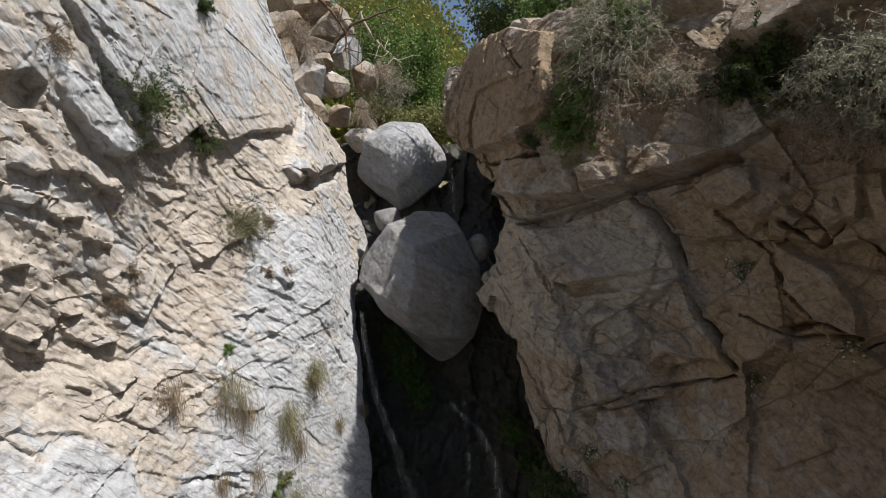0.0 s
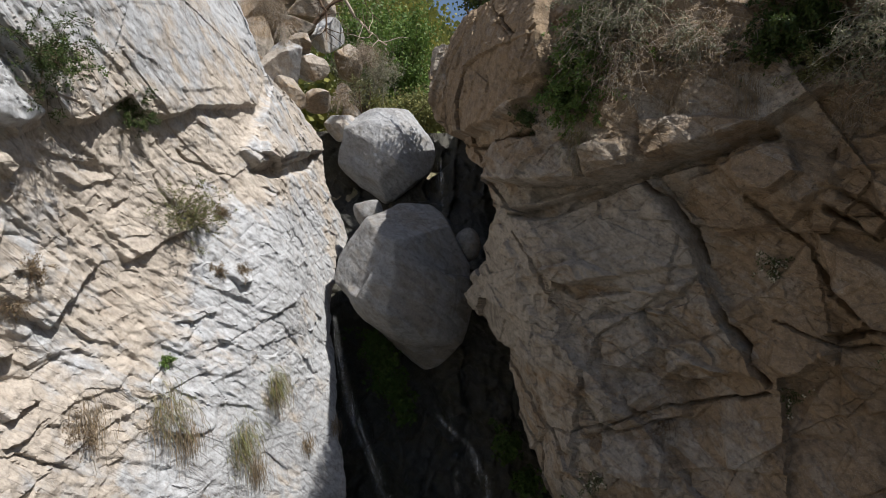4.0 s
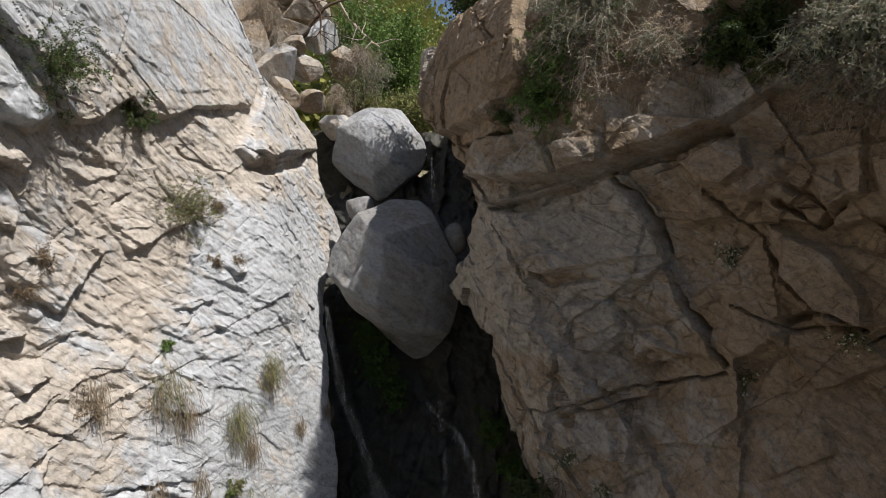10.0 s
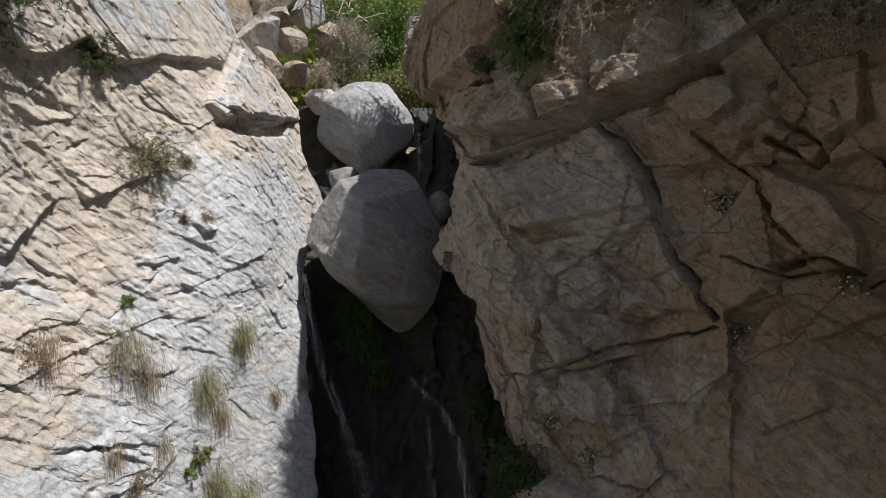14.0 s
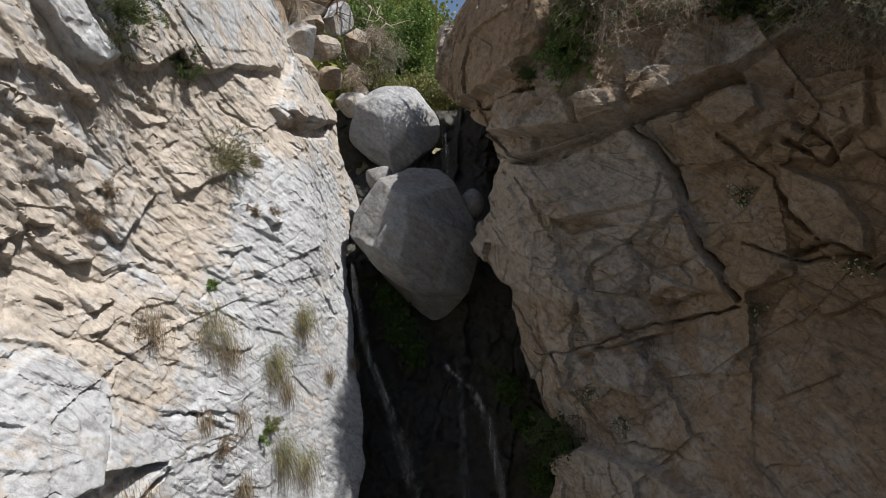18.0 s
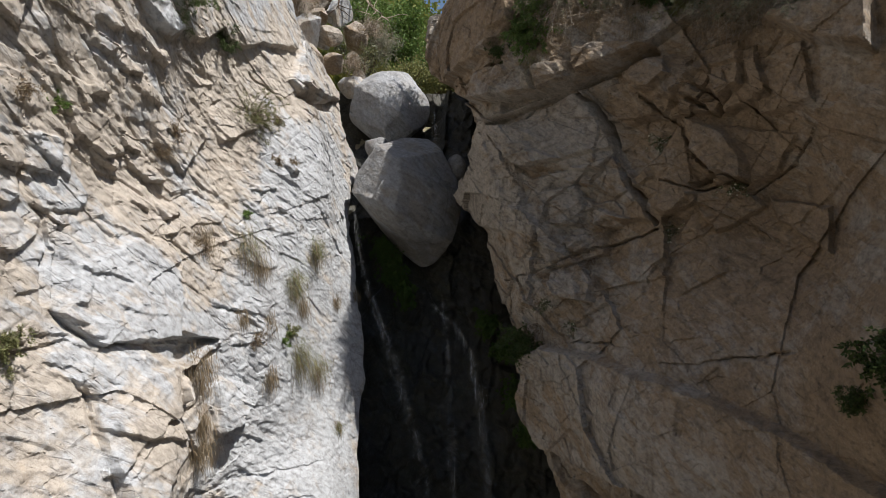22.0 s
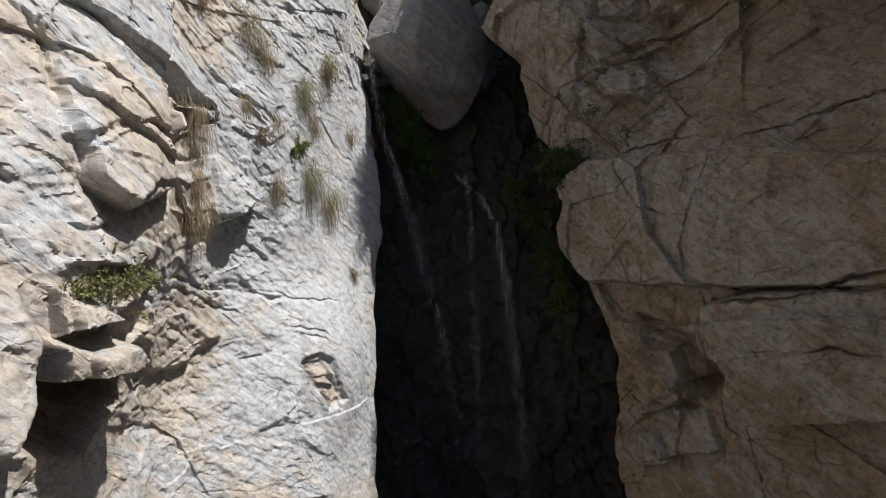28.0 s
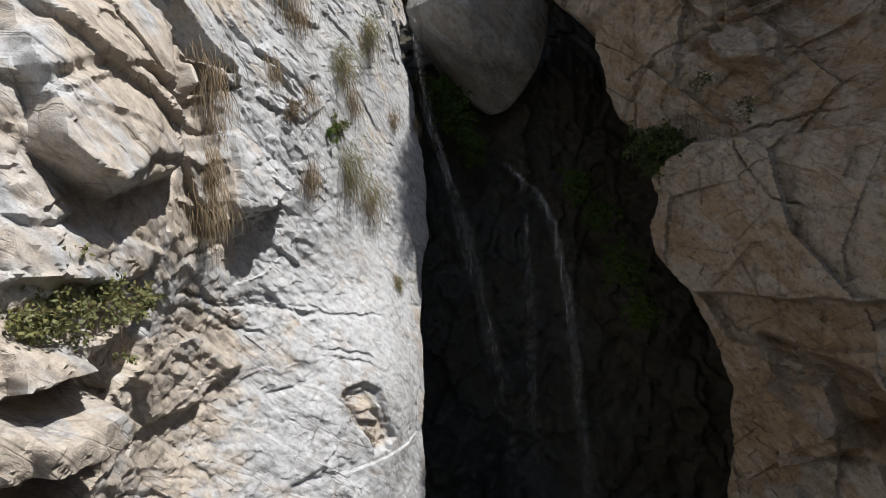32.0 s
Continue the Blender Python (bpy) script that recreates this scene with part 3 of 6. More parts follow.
left.tint([(-0.08, 8.78), (1.77, 8.79), (1.42, 7.54), (-0.33, 8.06)], 0.15, 0.54, 1.0)
right.block([(9.30, 15.69), (7.47, 15.27), (5.77, 14.39), (5.61, 13.19), (6.13, 12.75), (7.83, 12.86), (10.07, 13.39), (10.06, 14.24), (9.55, 15.08)], 0.3, (0, -0.05), 0.08, 0.6)  # cap block
right.crack([(7.40, 15.10), (6.30, 13.94), (6.06, 12.93)], 0.021, 0.12)
right.crack([(6.52, 13.65), (5.67, 13.03)], 0.018, 0.1)
right.crack([(8.62, 14.76), (7.32, 13.48), (6.70, 12.84)], 0.015, 0.08)
right.block([(6.81, 11.94), (6.01, 11.81), (5.14, 11.78), (4.52, 11.93), (4.04, 12.02), (3.20, 12.29), (2.50, 12.67), (3.28, 13.03), (5.46, 13.08), (6.70, 12.75)], 0.34, (0, -0.25), 0.07, 0.3)  # overhanging ledge
right.block([(8.03, 10.45), (6.64, 11.44), (4.52, 11.87), (4.15, 11.09), (3.41, 9.42), (4.25, 9.51), (4.79, 8.89), (5.62, 8.16), (7.03, 9.37)], 0.12, (-0.03, 0.0), 0.1, 0.25)  # main face
right.crack([(4.38, 11.74), (4.18, 11.17), (4.01, 10.77), (3.76, 10.13), (3.41, 9.46)], 0.04, 0.24)
right.crack([(6.56, 11.30), (5.63, 10.22), (5.44, 9.62), (5.55, 9.07)], 0.018, 0.12)
right.block([(5.74, 10.66), (5.22, 10.75), (4.89, 10.59), (5.50, 10.44)], 0.12, (0, -0.1), 0.05)
right.block([(5.63, 10.48), (4.19, 10.35), (4.64, 10.13), (5.23, 10.02), (5.52, 9.70)], -0.12, (0, 0.1), 0.05)
right.crack([(5.25, 10.05), (4.63, 10.15), (4.02, 9.95)], 0.024, 0.2)
right.crack([(4.68, 10.04), (4.29, 9.26), (3.68, 9.45)], 0.021, 0.18)
right.block([(5.44, 9.09), (4.29, 9.26), (4.22, 8.84), (5.02, 8.58)], 0.12, (0, -0.2), 0.05)
right.crack([(6.40, 8.26), (5.07, 8.65), (4.38, 8.97), (3.36, 9.29)], 0.054, 0.25)
right.block([(5.17, 8.51), (4.36, 8.76), (4.37, 7.98), (4.90, 8.05)], 0.16, (0, -0.2), 0.05)
right.crack([(2.16, 11.60), (1.70, 10.93), (1.17, 10.36)], 0.036, 0.25)
right.crack([(2.48, 11.26), (2.02, 11.41)], 0.036, 0.2)
right.crack([(1.04, 10.43), (1.53, 10.08), (1.93, 9.81)], 0.05, 0.35)
right.block([(1.85, 11.70), (1.05, 11.66), (0.95, 10.85), (1.70, 10.89)], 0.15, (0, -0.1), 0.06, 0.9)
right.block([(1.59, 12.18), (0.74, 12.04), (0.27, 11.92), (0.27, 11.20), (0.75, 11.47), (1.40, 12.01)], 0.4, (0, -0.1), 0.08)
right.block([(3.64, 12.25), (2.72, 12.00), (2.57, 11.37), (3.48, 11.40)], 0.12, (0, -0.15), 0.08, 0.9)
right.block([(2.66, 10.95), (1.23, 10.57), (1.56, 10.06), (2.13, 9.82), (2.69, 10.26)], 0.15, (0, -0.1), 0.06, 0.9)
right.block([(1.72, 9.73), (0.85, 9.51), (0.82, 8.87), (1.59, 9.40)], 0.2, (0, -0.15), 0.05)
right.crack([(4.97, 7.16), (3.67, 7.30), (3.07, 7.14), (2.30, 7.27), (1.12, 7.57)], 0.03, 0.15)
right.block([(6.04, 5.72), (5.97, 6.70), (5.28, 7.14), (4.20, 7.07), (2.78, 6.96), (-1.31, 6.12), (-1.32, 5.47), (2.77, 5.22), (4.20, 5.16), (5.34, 5.17), (5.70, 5.46)], 0.3, (0, 0), 0.07, 0.35)  # lower jutting block
right.block([(3.37, 4.95), (2.77, 5.17), (-1.32, 5.56), (-1.31, 4.87), (2.78, 3.52), (3.00, 3.76), (3.04, 4.17), (3.38, 4.44)], 0.45, (0, 0), 0.07, 0.5)
right.block([(4.64, 4.66), (3.54, 4.42), (3.04, 4.12), (3.37, 3.68), (4.23, 4.07)], -0.32, (0, 0), 0.2)
right.block([(4.54, 4.16), (3.80, 4.30), (3.55, 3.66), (4.25, 3.23)], 0.35, (0, 0.1), 0.08)
right.crack([(4.80, 7.07), (4.33, 6.39), (3.98, 6.21), (4.13, 5.71), (4.25, 5.27)], 0.024, 0.16)
right.crack([(4.33, 6.28), (4.77, 5.71)], 0.018, 0.12)
right.block([(4.26, 6.29), (4.01, 6.20), (4.10, 5.93), (4.36, 6.05)], 0.05, (0, 0), 0.05)
right.crack([(3.95, 7.04), (3.91, 6.16)], 0.015, 0.08)
right.crack([(3.21, 6.94), (3.16, 5.85)], 0.015, 0.08)
right.crack([(3.98, 6.21), (3.43, 5.84), (2.80, 5.65)], 0.015, 0.06)
right.crack([(4.39, 3.34), (4.41, 2.94)], 0.03, 0.2)
right.crack([(1.22, 5.56), (1.52, 4.61), (2.22, 4.01)], 0.018, 0.08)
right.crack([(1.02, 6.75), (1.16, 6.16), (1.18, 5.57)], 0.018, 0.08)
right.crack([(3.35, 4.99), (1.78, 5.19), (1.07, 5.37)], 0.03, 0.12)
right.crack([(3.27, 4.22), (2.22, 4.58), (1.36, 4.58), (0.44, 4.53)], 0.024, 0.1)
right.block([(-0.39, 8.72), (-0.54, 9.26), (-0.80, 9.30), (-4.19, 7.80), (-4.19, 7.30), (-0.81, 8.01), (-0.55, 8.15)], 0.4, (0, 0), 0.3, 0.8)  # rounded pillar
right.block([(0.35, 4.95), (0.03, 5.29), (-0.79, 5.62), (-4.19, 6.57), (-4.19, 6.05), (-0.79, 4.12), (0.37, 3.53)], 0.3, (0, 0), 0.3, 0.1)
right.tint([(8.01, 10.56), (6.39, 11.48), (4.57, 11.75), (4.15, 10.93), (5.07, 9.64), (7.14, 9.35)], 0.1, 0.72, 1.0)
right.tint([(4.04, 9.94), (0.84, 9.73), (0.69, 6.98), (3.65, 5.84)], 0.75, 1.08, 1.0)
right.tint([(3.62, 11.86), (1.69, 11.88), (1.75, 10.21), (2.98, 10.12)], 0.95, 0.72, 1.0)
right.tint([(5.83, 7.21), (2.82, 6.94), (2.81, 5.34), (5.25, 5.22)], 0.35, 0.72, 1.0)
right.block([(0.14, 5.45), (-0.43, 5.71), (-3.86, 5.90), (-3.86, 5.16), (0.18, 3.24), (0.24, 3.81), (0.41, 4.24), (0.35, 4.75)], 0.28, (0, 0), 0.12, 0.35)  # near mass beside the cleft
right.block([(0.82, 3.65), (0.73, 4.09), (0.41, 4.23), (0.26, 3.80), (0.34, 3.17), (0.88, 2.94)], 0.15, (0, 0), 0.08, 0.05)  # pale slab
right.crack([(0.41, 4.86), (0.42, 4.49), (0.39, 4.12), (0.24, 3.81), (0.32, 3.54), (0.18, 3.35), (0.13, 3.03)], 0.07, 0.7)
right.block([(-0.02, 5.99), (-0.44, 6.12), (-3.86, 6.04), (-3.86, 5.91), (-0.43, 5.71), (-0.07, 5.79)], -0.4, (0, 0), 0.1)  # dark hollow
right.crack([(2.67, 4.48), (1.78, 4.60), (1.10, 4.57), (0.41, 4.52)], 0.03, 0.2)
right.crack([(1.95, 5.23), (1.33, 5.46), (0.65, 5.42), (0.14, 5.48)], 0.06, 0.3)
right.crack([(2.66, 3.84), (1.84, 3.43), (1.02, 3.45)], 0.02, 0.12)
# warm dark tone that puts the near wall's deeper shade into its colour
right.tint([(0.86, 7.85), (-0.81, 7.73), (-4.19, 7.26), (-4.19, 6.37), (-0.79, 5.08), (0.45, 5.31)], 0.95, 0.9, 1.0)
right.block([(5.34, 5.17), (4.20, 5.16), (2.77, 5.22), (-1.32, 5.47), (-1.32, 5.35), (2.78, 4.85), (4.22, 4.52), (4.92, 4.59)], -0.14, (0, 0), 0.06)
right.block([(4.53, 4.48), (3.74, 4.31), (3.31, 4.00), (3.74, 3.75), (4.38, 4.11)], 0.2, (0, -0.1), 0.06)
right.block([(4.25, 3.38), (3.37, 3.52), (3.13, 3.09), (4.03, 2.64)], 0.2, (0.1, -0.15), 0.06, 0.3)
right.block([(4.57, 2.81), (4.10, 3.05), (3.88, 2.64), (4.49, 2.28)], 0.15, (0, 0.2), 0.05, 0.05)
left.block([(3.81, 3.98), (4.13, 4.08), (4.37, 3.94), (4.45, 3.62), (4.66, 3.28), (4.23, 3.16), (4.05, 3.55)], -0.09, (0, 0), 0.08, 0.6)
left.block([(3.92, 3.97), (4.22, 3.98), (4.38, 3.71), (4.03, 3.71)], 0.033, (0.0, -0.21), 0.05, 0.6)
left.block([(4.14, 3.56), (4.39, 3.58), (4.51, 3.34), (4.31, 3.27)], 0.033, (0.0, -0.21), 0.05, 0.6)
left.crack([(3.86, 4.04), (3.55, 3.80), (3.25, 3.43)], 0.03, 0.1)
left.crack([(2.51, 5.78), (3.55, 5.49), (5.30, 5.18)], 0.02, 0.08)
left.crack([(2.18, 4.44), (2.92, 4.21), (3.88, 4.11)], 0.02, 0.08)
left.crack([(4.00, 5.40), (3.86, 4.78), (3.48, 4.24)], 0.015, 0.06)
left.crack([(1.55, 4.81), (2.36, 4.41), (2.87, 3.92)], 0.025, 0.1)
right.block([(5.34, 12.21), (4.54, 12.24), (4.48, 11.95), (5.02, 11.81), (5.35, 11.83)], 0.05, (0, 0.5), 0.08, 0.0)
right.tint([(9.30, 15.69), (5.65, 14.35), (5.64, 12.68), (10.07, 13.39)], 0.95, 0.54, 1.0)
right.tint([(6.72, 11.88), (4.52, 11.87), (4.15, 11.09), (5.06, 9.98), (6.94, 10.21)], 0.05, 0.54, 1.0)
right.crack([(6.04, 9.92), (4.93, 9.65), (4.24, 8.94)], 0.02, 0.12)
right.crack([(3.32, 10.09), (2.56, 9.86), (1.75, 10.07)], 0.03, 0.15)
right.block([(2.80, 9.84), (2.12, 9.97), (1.77, 9.58), (2.38, 9.18)], 0.15, (0, -0.15), 0.06)
right.block([(4.12, 11.73), (3.27, 12.05), (2.51, 11.77), (3.08, 11.15), (3.85, 11.09)], 0.14, (0.05, -0.12), 0.06, 0.9)
right.block([(2.39, 11.76), (1.69, 11.88), (1.54, 11.13), (2.19, 11.01)], 0.2, (0, -0.2), 0.06, 0.85)
# finer forms, from the brow down
left.block([(6.09, 13.84), (7.89, 14.15), (8.78, 13.44), (8.42, 13.08), (6.5, 12.65), (5.1, 12.2), (4.84, 12.39), (5.69, 13.33)], 0.1, (0, -0.1), 0.12, 0.45)  # lit block above the wedged boulders
left.block([(5.07, 12.12), (8.22, 12.99), (7.91, 12.61), (5.96, 12.12), (5.39, 12.09)], -0.12, (0, 0), 0.08, 0.7)
left.block([(0.88, 12.83), (1.42, 12.79), (1.72, 12.47), (2.01, 12.23), (1.75, 12.09), (1.37, 12.08), (1.01, 12.42)], 0.12, (0.05, -0.15), 0.06, 0.1)  # blue-white block
left.block([(0.35, 12.53), (0.65, 12.66), (0.77, 12.57), (0.74, 12.36), (0.55, 12.32), (0.35, 12.35)], -0.3, (0, 0), 0.08, 0.6)
left.crack([(1.0, 13.5), (1.2, 13.25), (1.46, 12.93), (1.76, 12.58), (2.01, 12.21)], 0.1, 0.2)
left.block([(1.05, 10.21), (1.17, 10.4), (1.59, 10.13), (1.77, 9.94), (1.47, 9.91), (1.14, 10.1)], 0.098, (0, -0.35), 0.05)
left.block([(0.57, 10.36), (0.8, 10.19), (0.93, 10.08), (0.89, 9.96), (0.63, 10.04), (0.47, 10.17)], 0.098, (0, -0.35), 0.05)
left.block([(0.41, 11.08), (0.64, 10.95), (0.65, 10.84), (0.43, 10.82)], 0.112, (0, -0.35), 0.05)
left.block([(1.21, 11.31), (1.7, 11.17), (1.62, 11.02), (1.31, 11.1)], 0.084, (0, -0.35), 0.05)
left.block([(0.77, 12.03), (1.09, 11.99), (1.46, 11.94), (1.77, 11.73), (1.69, 11.63), (1.24, 11.77), (0.9, 11.79)], 0.07, (0, -0.35), 0.05)
left.block([(1.49, 9.8), (1.91, 9.58), (1.96, 9.45), (1.63, 9.4), (1.52, 9.57)], 0.07, (0, -0.35), 0.05)
left.block([(1.58, 9.35), (1.93, 9.32), (1.86, 9.2), (1.61, 9.16)], 0.049, (0, -0.35), 0.05)
left.block([(0.68, 11.59), (0.99, 11.52), (1.28, 11.34), (1.01, 11.29), (0.75, 11.44)], 0.07, (0, -0.35), 0.05)
left.block([(0.45, 11.97), (0.75, 11.92), (0.84, 11.78), (0.67, 11.7), (0.44, 11.76)], 0.091, (0, -0.35), 0.05)
left.block([(0.37, 11.6), (0.58, 11.55), (0.77, 11.5), (0.7, 11.41), (0.38, 11.46)], 0.091, (0, -0.35), 0.05)
left.block([(0.97, 9.85), (1.32, 9.65), (1.36, 9.47), (1.05, 9.6)], 0.056, (0, -0.35), 0.05)
left.block([(3.65, 10.12), (4.13, 10.17), (4.14, 10.08), (3.83, 10.01), (3.59, 10.03)], 0.049, (0, -0.35), 0.05)
left.block([(0.77, 10.67), (1.1, 10.53), (1.31, 10.32), (0.98, 10.33)], 0.056, (0, -0.35), 0.05)
left.block([(4.23, 10.74), (4.53, 10.73), (4.71, 10.49), (4.5, 10.46)], 0.042, (0, -0.35), 0.05)
left.block([(2.2, 11.72), (2.6, 11.84), (2.9, 11.76), (2.51, 11.61)], 0.035, (0, -0.35), 0.05)
left.block([(1.72, 10.91), (2.07, 10.8), (2.03, 10.66), (1.77, 10.74)], 0.042, (0, -0.35), 0.05)
left.crack([(3.87, 12.24), (4.42, 12.03), (5.0, 11.89), (5.69, 11.8)], 0.035, 0.06)
left.crack([(4.88, 12.43), (6.08, 12.23)], 0.035, 0.06)
left.crack([(3.52, 11.81), (3.71, 11.53), (3.85, 11.36)], 0.035, 0.06)
left.crack([(2.91, 11.68), (3.05, 11.85)], 0.035, 0.06)
left.crack([(2.81, 11.36), (3.06, 11.53)], 0.035, 0.06)
left.crack([(2.02, 9.76), (2.28, 9.85)], 0.035, 0.06)
left.crack([(3.68, 9.49), (4.09, 9.6), (4.31, 9.66)], 0.035, 0.06)
left.crack([(5.14, 9.85), (5.66, 9.38), (6.11, 8.88), (6.51, 8.63)], 0.035, 0.06)
left.crack([(2.49, 8.0), (3.07, 7.88), (3.56, 7.65)], 0.035, 0.06)
left.crack([(3.3, 8.14), (3.6, 7.96)], 0.035, 0.06)
left.crack([(4.86, 7.99), (5.3, 7.57), (5.75, 7.37)], 0.035, 0.06)
left.crack([(0.69, 11.49), (0.74, 11.11), (0.89, 11.62)], 0.035, 0.06)
left.crack([(1.0, 10.83), (1.0, 10.54)], 0.035, 0.06)
left.crack([(3.19, 9.41), (3.6, 9.67), (3.81, 9.85)], 0.035, 0.06)
left.crack([(1.22, 9.22), (1.7, 9.05), (2.31, 8.62)], 0.035, 0.06)
left.crack([(0.35, 9.03), (0.71, 9.09), (1.12, 9.09)], 0.035, 0.06)
left.block([(-0.42, 10.15), (-0.03, 10.21), (0.24, 9.9), (0.37, 9.57), (0.2, 9.36), (-0.25, 9.35), (-0.43, 9.64)], 0.05, (0.0, -0.07), 0.06, 0.15)  # pale squared block
left.block([(-0.88, 9.79), (-0.52, 9.78), (-0.5, 9.46), (-0.6, 9.37), (-0.89, 9.43)], 0.07, (0.0, -0.21), 0.05)
left.block([(-0.9, 9.22), (-0.55, 9.3), (-0.28, 9.16), (-0.58, 8.9), (-0.92, 8.94)], 0.07, (0.0, -0.21), 0.05, 0.5)
left.crack([(-0.46, 9.91), (-0.48, 9.46), (-0.26, 9.33), (-0.24, 8.98), (-0.34, 8.43)], 0.07, 0.2)
left.block([(-0.31, 8.3), (0.08, 8.11), (0.05, 7.97), (-0.17, 8.08)], -0.08, (0.0, 0.0), 0.05)
left.block([(0.26, 7.88), (0.85, 7.78), (2.03, 7.48), (1.25, 7.49), (0.83, 7.68)], -0.07, (0.0, 0.0), 0.05)
left.block([(-0.37, 7.93), (1.13, 7.55), (1.13, 6.54), (0.04, 7.05), (0.05, 7.43), (-0.4, 7.7)], 0.06, (0.0, -0.07), 0.05, 0.25)  # squared column
left.crack([(-1.0, 7.94), (-0.59, 7.93), (-0.19, 7.95)], 0.06, 0.15)
left.crack([(-0.42, 7.74), (-0.03, 7.52), (0.03, 7.33), (0.04, 7.05)], 0.05, 0.12)
left.crack([(-0.69, 7.99), (-0.76, 7.37)], 0.03, 0.05)
left.block([(-0.06, 8.37), (0.09, 8.64), (0.21, 8.56), (0.09, 8.34)], 0.04, (0.0, -0.14), 0.05)
left.block([(2.18, 7.1), (3.33, 6.55), (3.21, 6.22), (2.33, 6.12), (2.13, 6.64)], 0.06, (0.0, -0.14), 0.05, 0.1)
left.block([(1.54, 8.1), (2.26, 7.93), (2.49, 7.45), (1.45, 7.75)], 0.04, (0.0, -0.14), 0.05, 0.1)
left.block([(3.08, 7.76), (3.9, 7.51), (3.59, 7.28), (2.77, 7.38)], 0.03, (0.0, -0.21), 0.05)
left.block([(0.02, 6.78), (0.37, 7.06), (0.75, 7.3), (1.26, 7.36), (1.2, 6.82), (0.85, 6.87), (0.39, 6.75), (0.1, 6.58), (0.0, 6.57)], 0.07, (0.0, -0.08), 0.07, 0.4)  # top of the near stack
left.block([(0.15, 6.5), (0.38, 6.73), (0.82, 6.84), (1.16, 6.62), (1.15, 6.37), (0.77, 6.3), (0.5, 6.07), (0.32, 6.12), (0.19, 6.22), (0.12, 6.31)], 0.08, (0.0, -0.1), 0.08, 0.25)  # rounded block of the near stack
left.block([(0.38, 6.01), (1.14, 6.29), (1.19, 6.18), (0.49, 5.84), (0.38, 5.89)], -0.03, (0.0, 0.0), 0.07, 0.6)
left.block([(-0.03, 6.17), (0.12, 6.14), (0.25, 6.04), (0.38, 5.91), (0.1, 5.84), (-0.04, 5.9)], 0.06, (0.0, -0.14), 0.06, 0.6)
left.block([(1.35, 7.13), (2.31, 7.69), (2.42, 7.4), (1.36, 6.93)], 0.08, (0.0, -0.21), 0.06, 0.3)
left.block([(1.33, 6.85), (2.21, 7.24), (2.4, 5.97), (1.63, 5.81), (1.32, 5.94)], -0.1, (0.0, 0.0), 0.08, 0.95)  # brown recess with hanging grass
left.block([(1.47, 6.76), (2.23, 7.06), (2.27, 6.94), (1.72, 6.73)], 0.03, (0.0, -0.21), 0.06, 0.9)
left.block([(1.45, 6.48), (2.23, 6.73), (2.27, 6.61), (1.71, 6.44)], 0.03, (0.0, -0.21), 0.06, 0.9)
left.block([(1.44, 6.15), (2.24, 6.34), (2.29, 6.21), (1.72, 6.09)], 0.03, (0.0, -0.21), 0.06, 0.9)
left.block([(2.41, 7.33), (3.12, 7.28), (3.03, 6.69), (3.24, 6.47), (2.49, 6.03), (2.37, 6.64)], 0.05, (0.07, -0.07), 0.06, 0.2)
left.crack([(1.3, 7.38), (1.27, 6.83), (1.33, 6.5), (1.21, 6.18), (1.14, 5.73)], 0.08, 0.2)
left.block([(-0.05, 5.84), (0.49, 5.81), (1.13, 5.72), (1.12, 5.61), (0.59, 5.53), (-0.05, 5.57)], 0.08, (0.0, -0.07), 0.06, 0.75)  # tan ledge under the near stack
left.block([(-0.05, 5.27), (0.3, 5.23), (0.67, 5.25), (0.36, 5.1), (-0.03, 5.06)], 0.125, (0.0, -0.28), 0.06, 0.5)
left.block([(0.45, 5.05), (1.13, 5.3), (1.1, 4.9), (0.77, 4.7), (0.5, 4.86)], -0.15, (0.0, 0.0), 0.1, 0.6)
left.block([(-0.03, 4.94), (0.49, 4.89), (0.82, 4.57), (0.18, 4.66), (0.0, 4.66)], 0.15, (0.0, -0.24), 0.06, 0.7)
left.block([(0.01, 4.54), (0.8, 4.46), (0.64, 4.11), (0.02, 4.5)], -0.25, (0.0, 0.0), 0.1, 0.6)
left.block([(1.15, 5.4), (1.21, 4.87), (0.86, 4.48), (0.58, 4.15), (2.21, 3.32), (1.74, 3.9), (1.39, 4.54)], 0.025, (0.0, 0.0), 0.1, 0.9)  # smooth tan spur
left.block([(2.61, 5.83), (3.91, 6.02), (4.24, 5.31), (3.98, 5.18), (2.64, 5.26)], 0.018, (0.0, -0.03), 0.05, 0.0)
left.block([(2.87, 4.22), (3.47, 4.18), (3.77, 3.87), (3.63, 3.38), (2.92, 3.15), (2.79, 3.59)], 0.02, (0.03, -0.03), 0.05, 0.0)
left.block([(3.79, 3.96), (4.17, 3.96), (4.5, 3.42), (4.53, 3.13), (4.01, 3.48)], -0.06, (0.0, 0.0), 0.05, 0.75)
left.block([(3.93, 3.87), (4.18, 3.78), (4.37, 3.53), (4.07, 3.6)], 0.045, (0.0, -0.35), 0.04, 0.75)
left.crack([(1.33, 5.36), (2.55, 5.2), (3.82, 5.0)], 0.028, 0.03)
left.crack([(1.41, 5.15), (2.7, 4.65), (3.7, 4.46), (4.65, 4.17)], 0.028, 0.03)
left.crack([(2.93, 4.19), (3.47, 4.18), (3.73, 4.0)], 0.028, 0.03)
left.crack([(3.96, 4.9), (3.56, 4.1)], 0.028, 0.03)
left.crack([(1.44, 4.22), (2.0, 4.19), (2.47, 4.12)], 0.028, 0.03)
left.crack([(1.27, 5.56), (1.88, 5.74), (2.6, 5.92)], 0.028, 0.03)
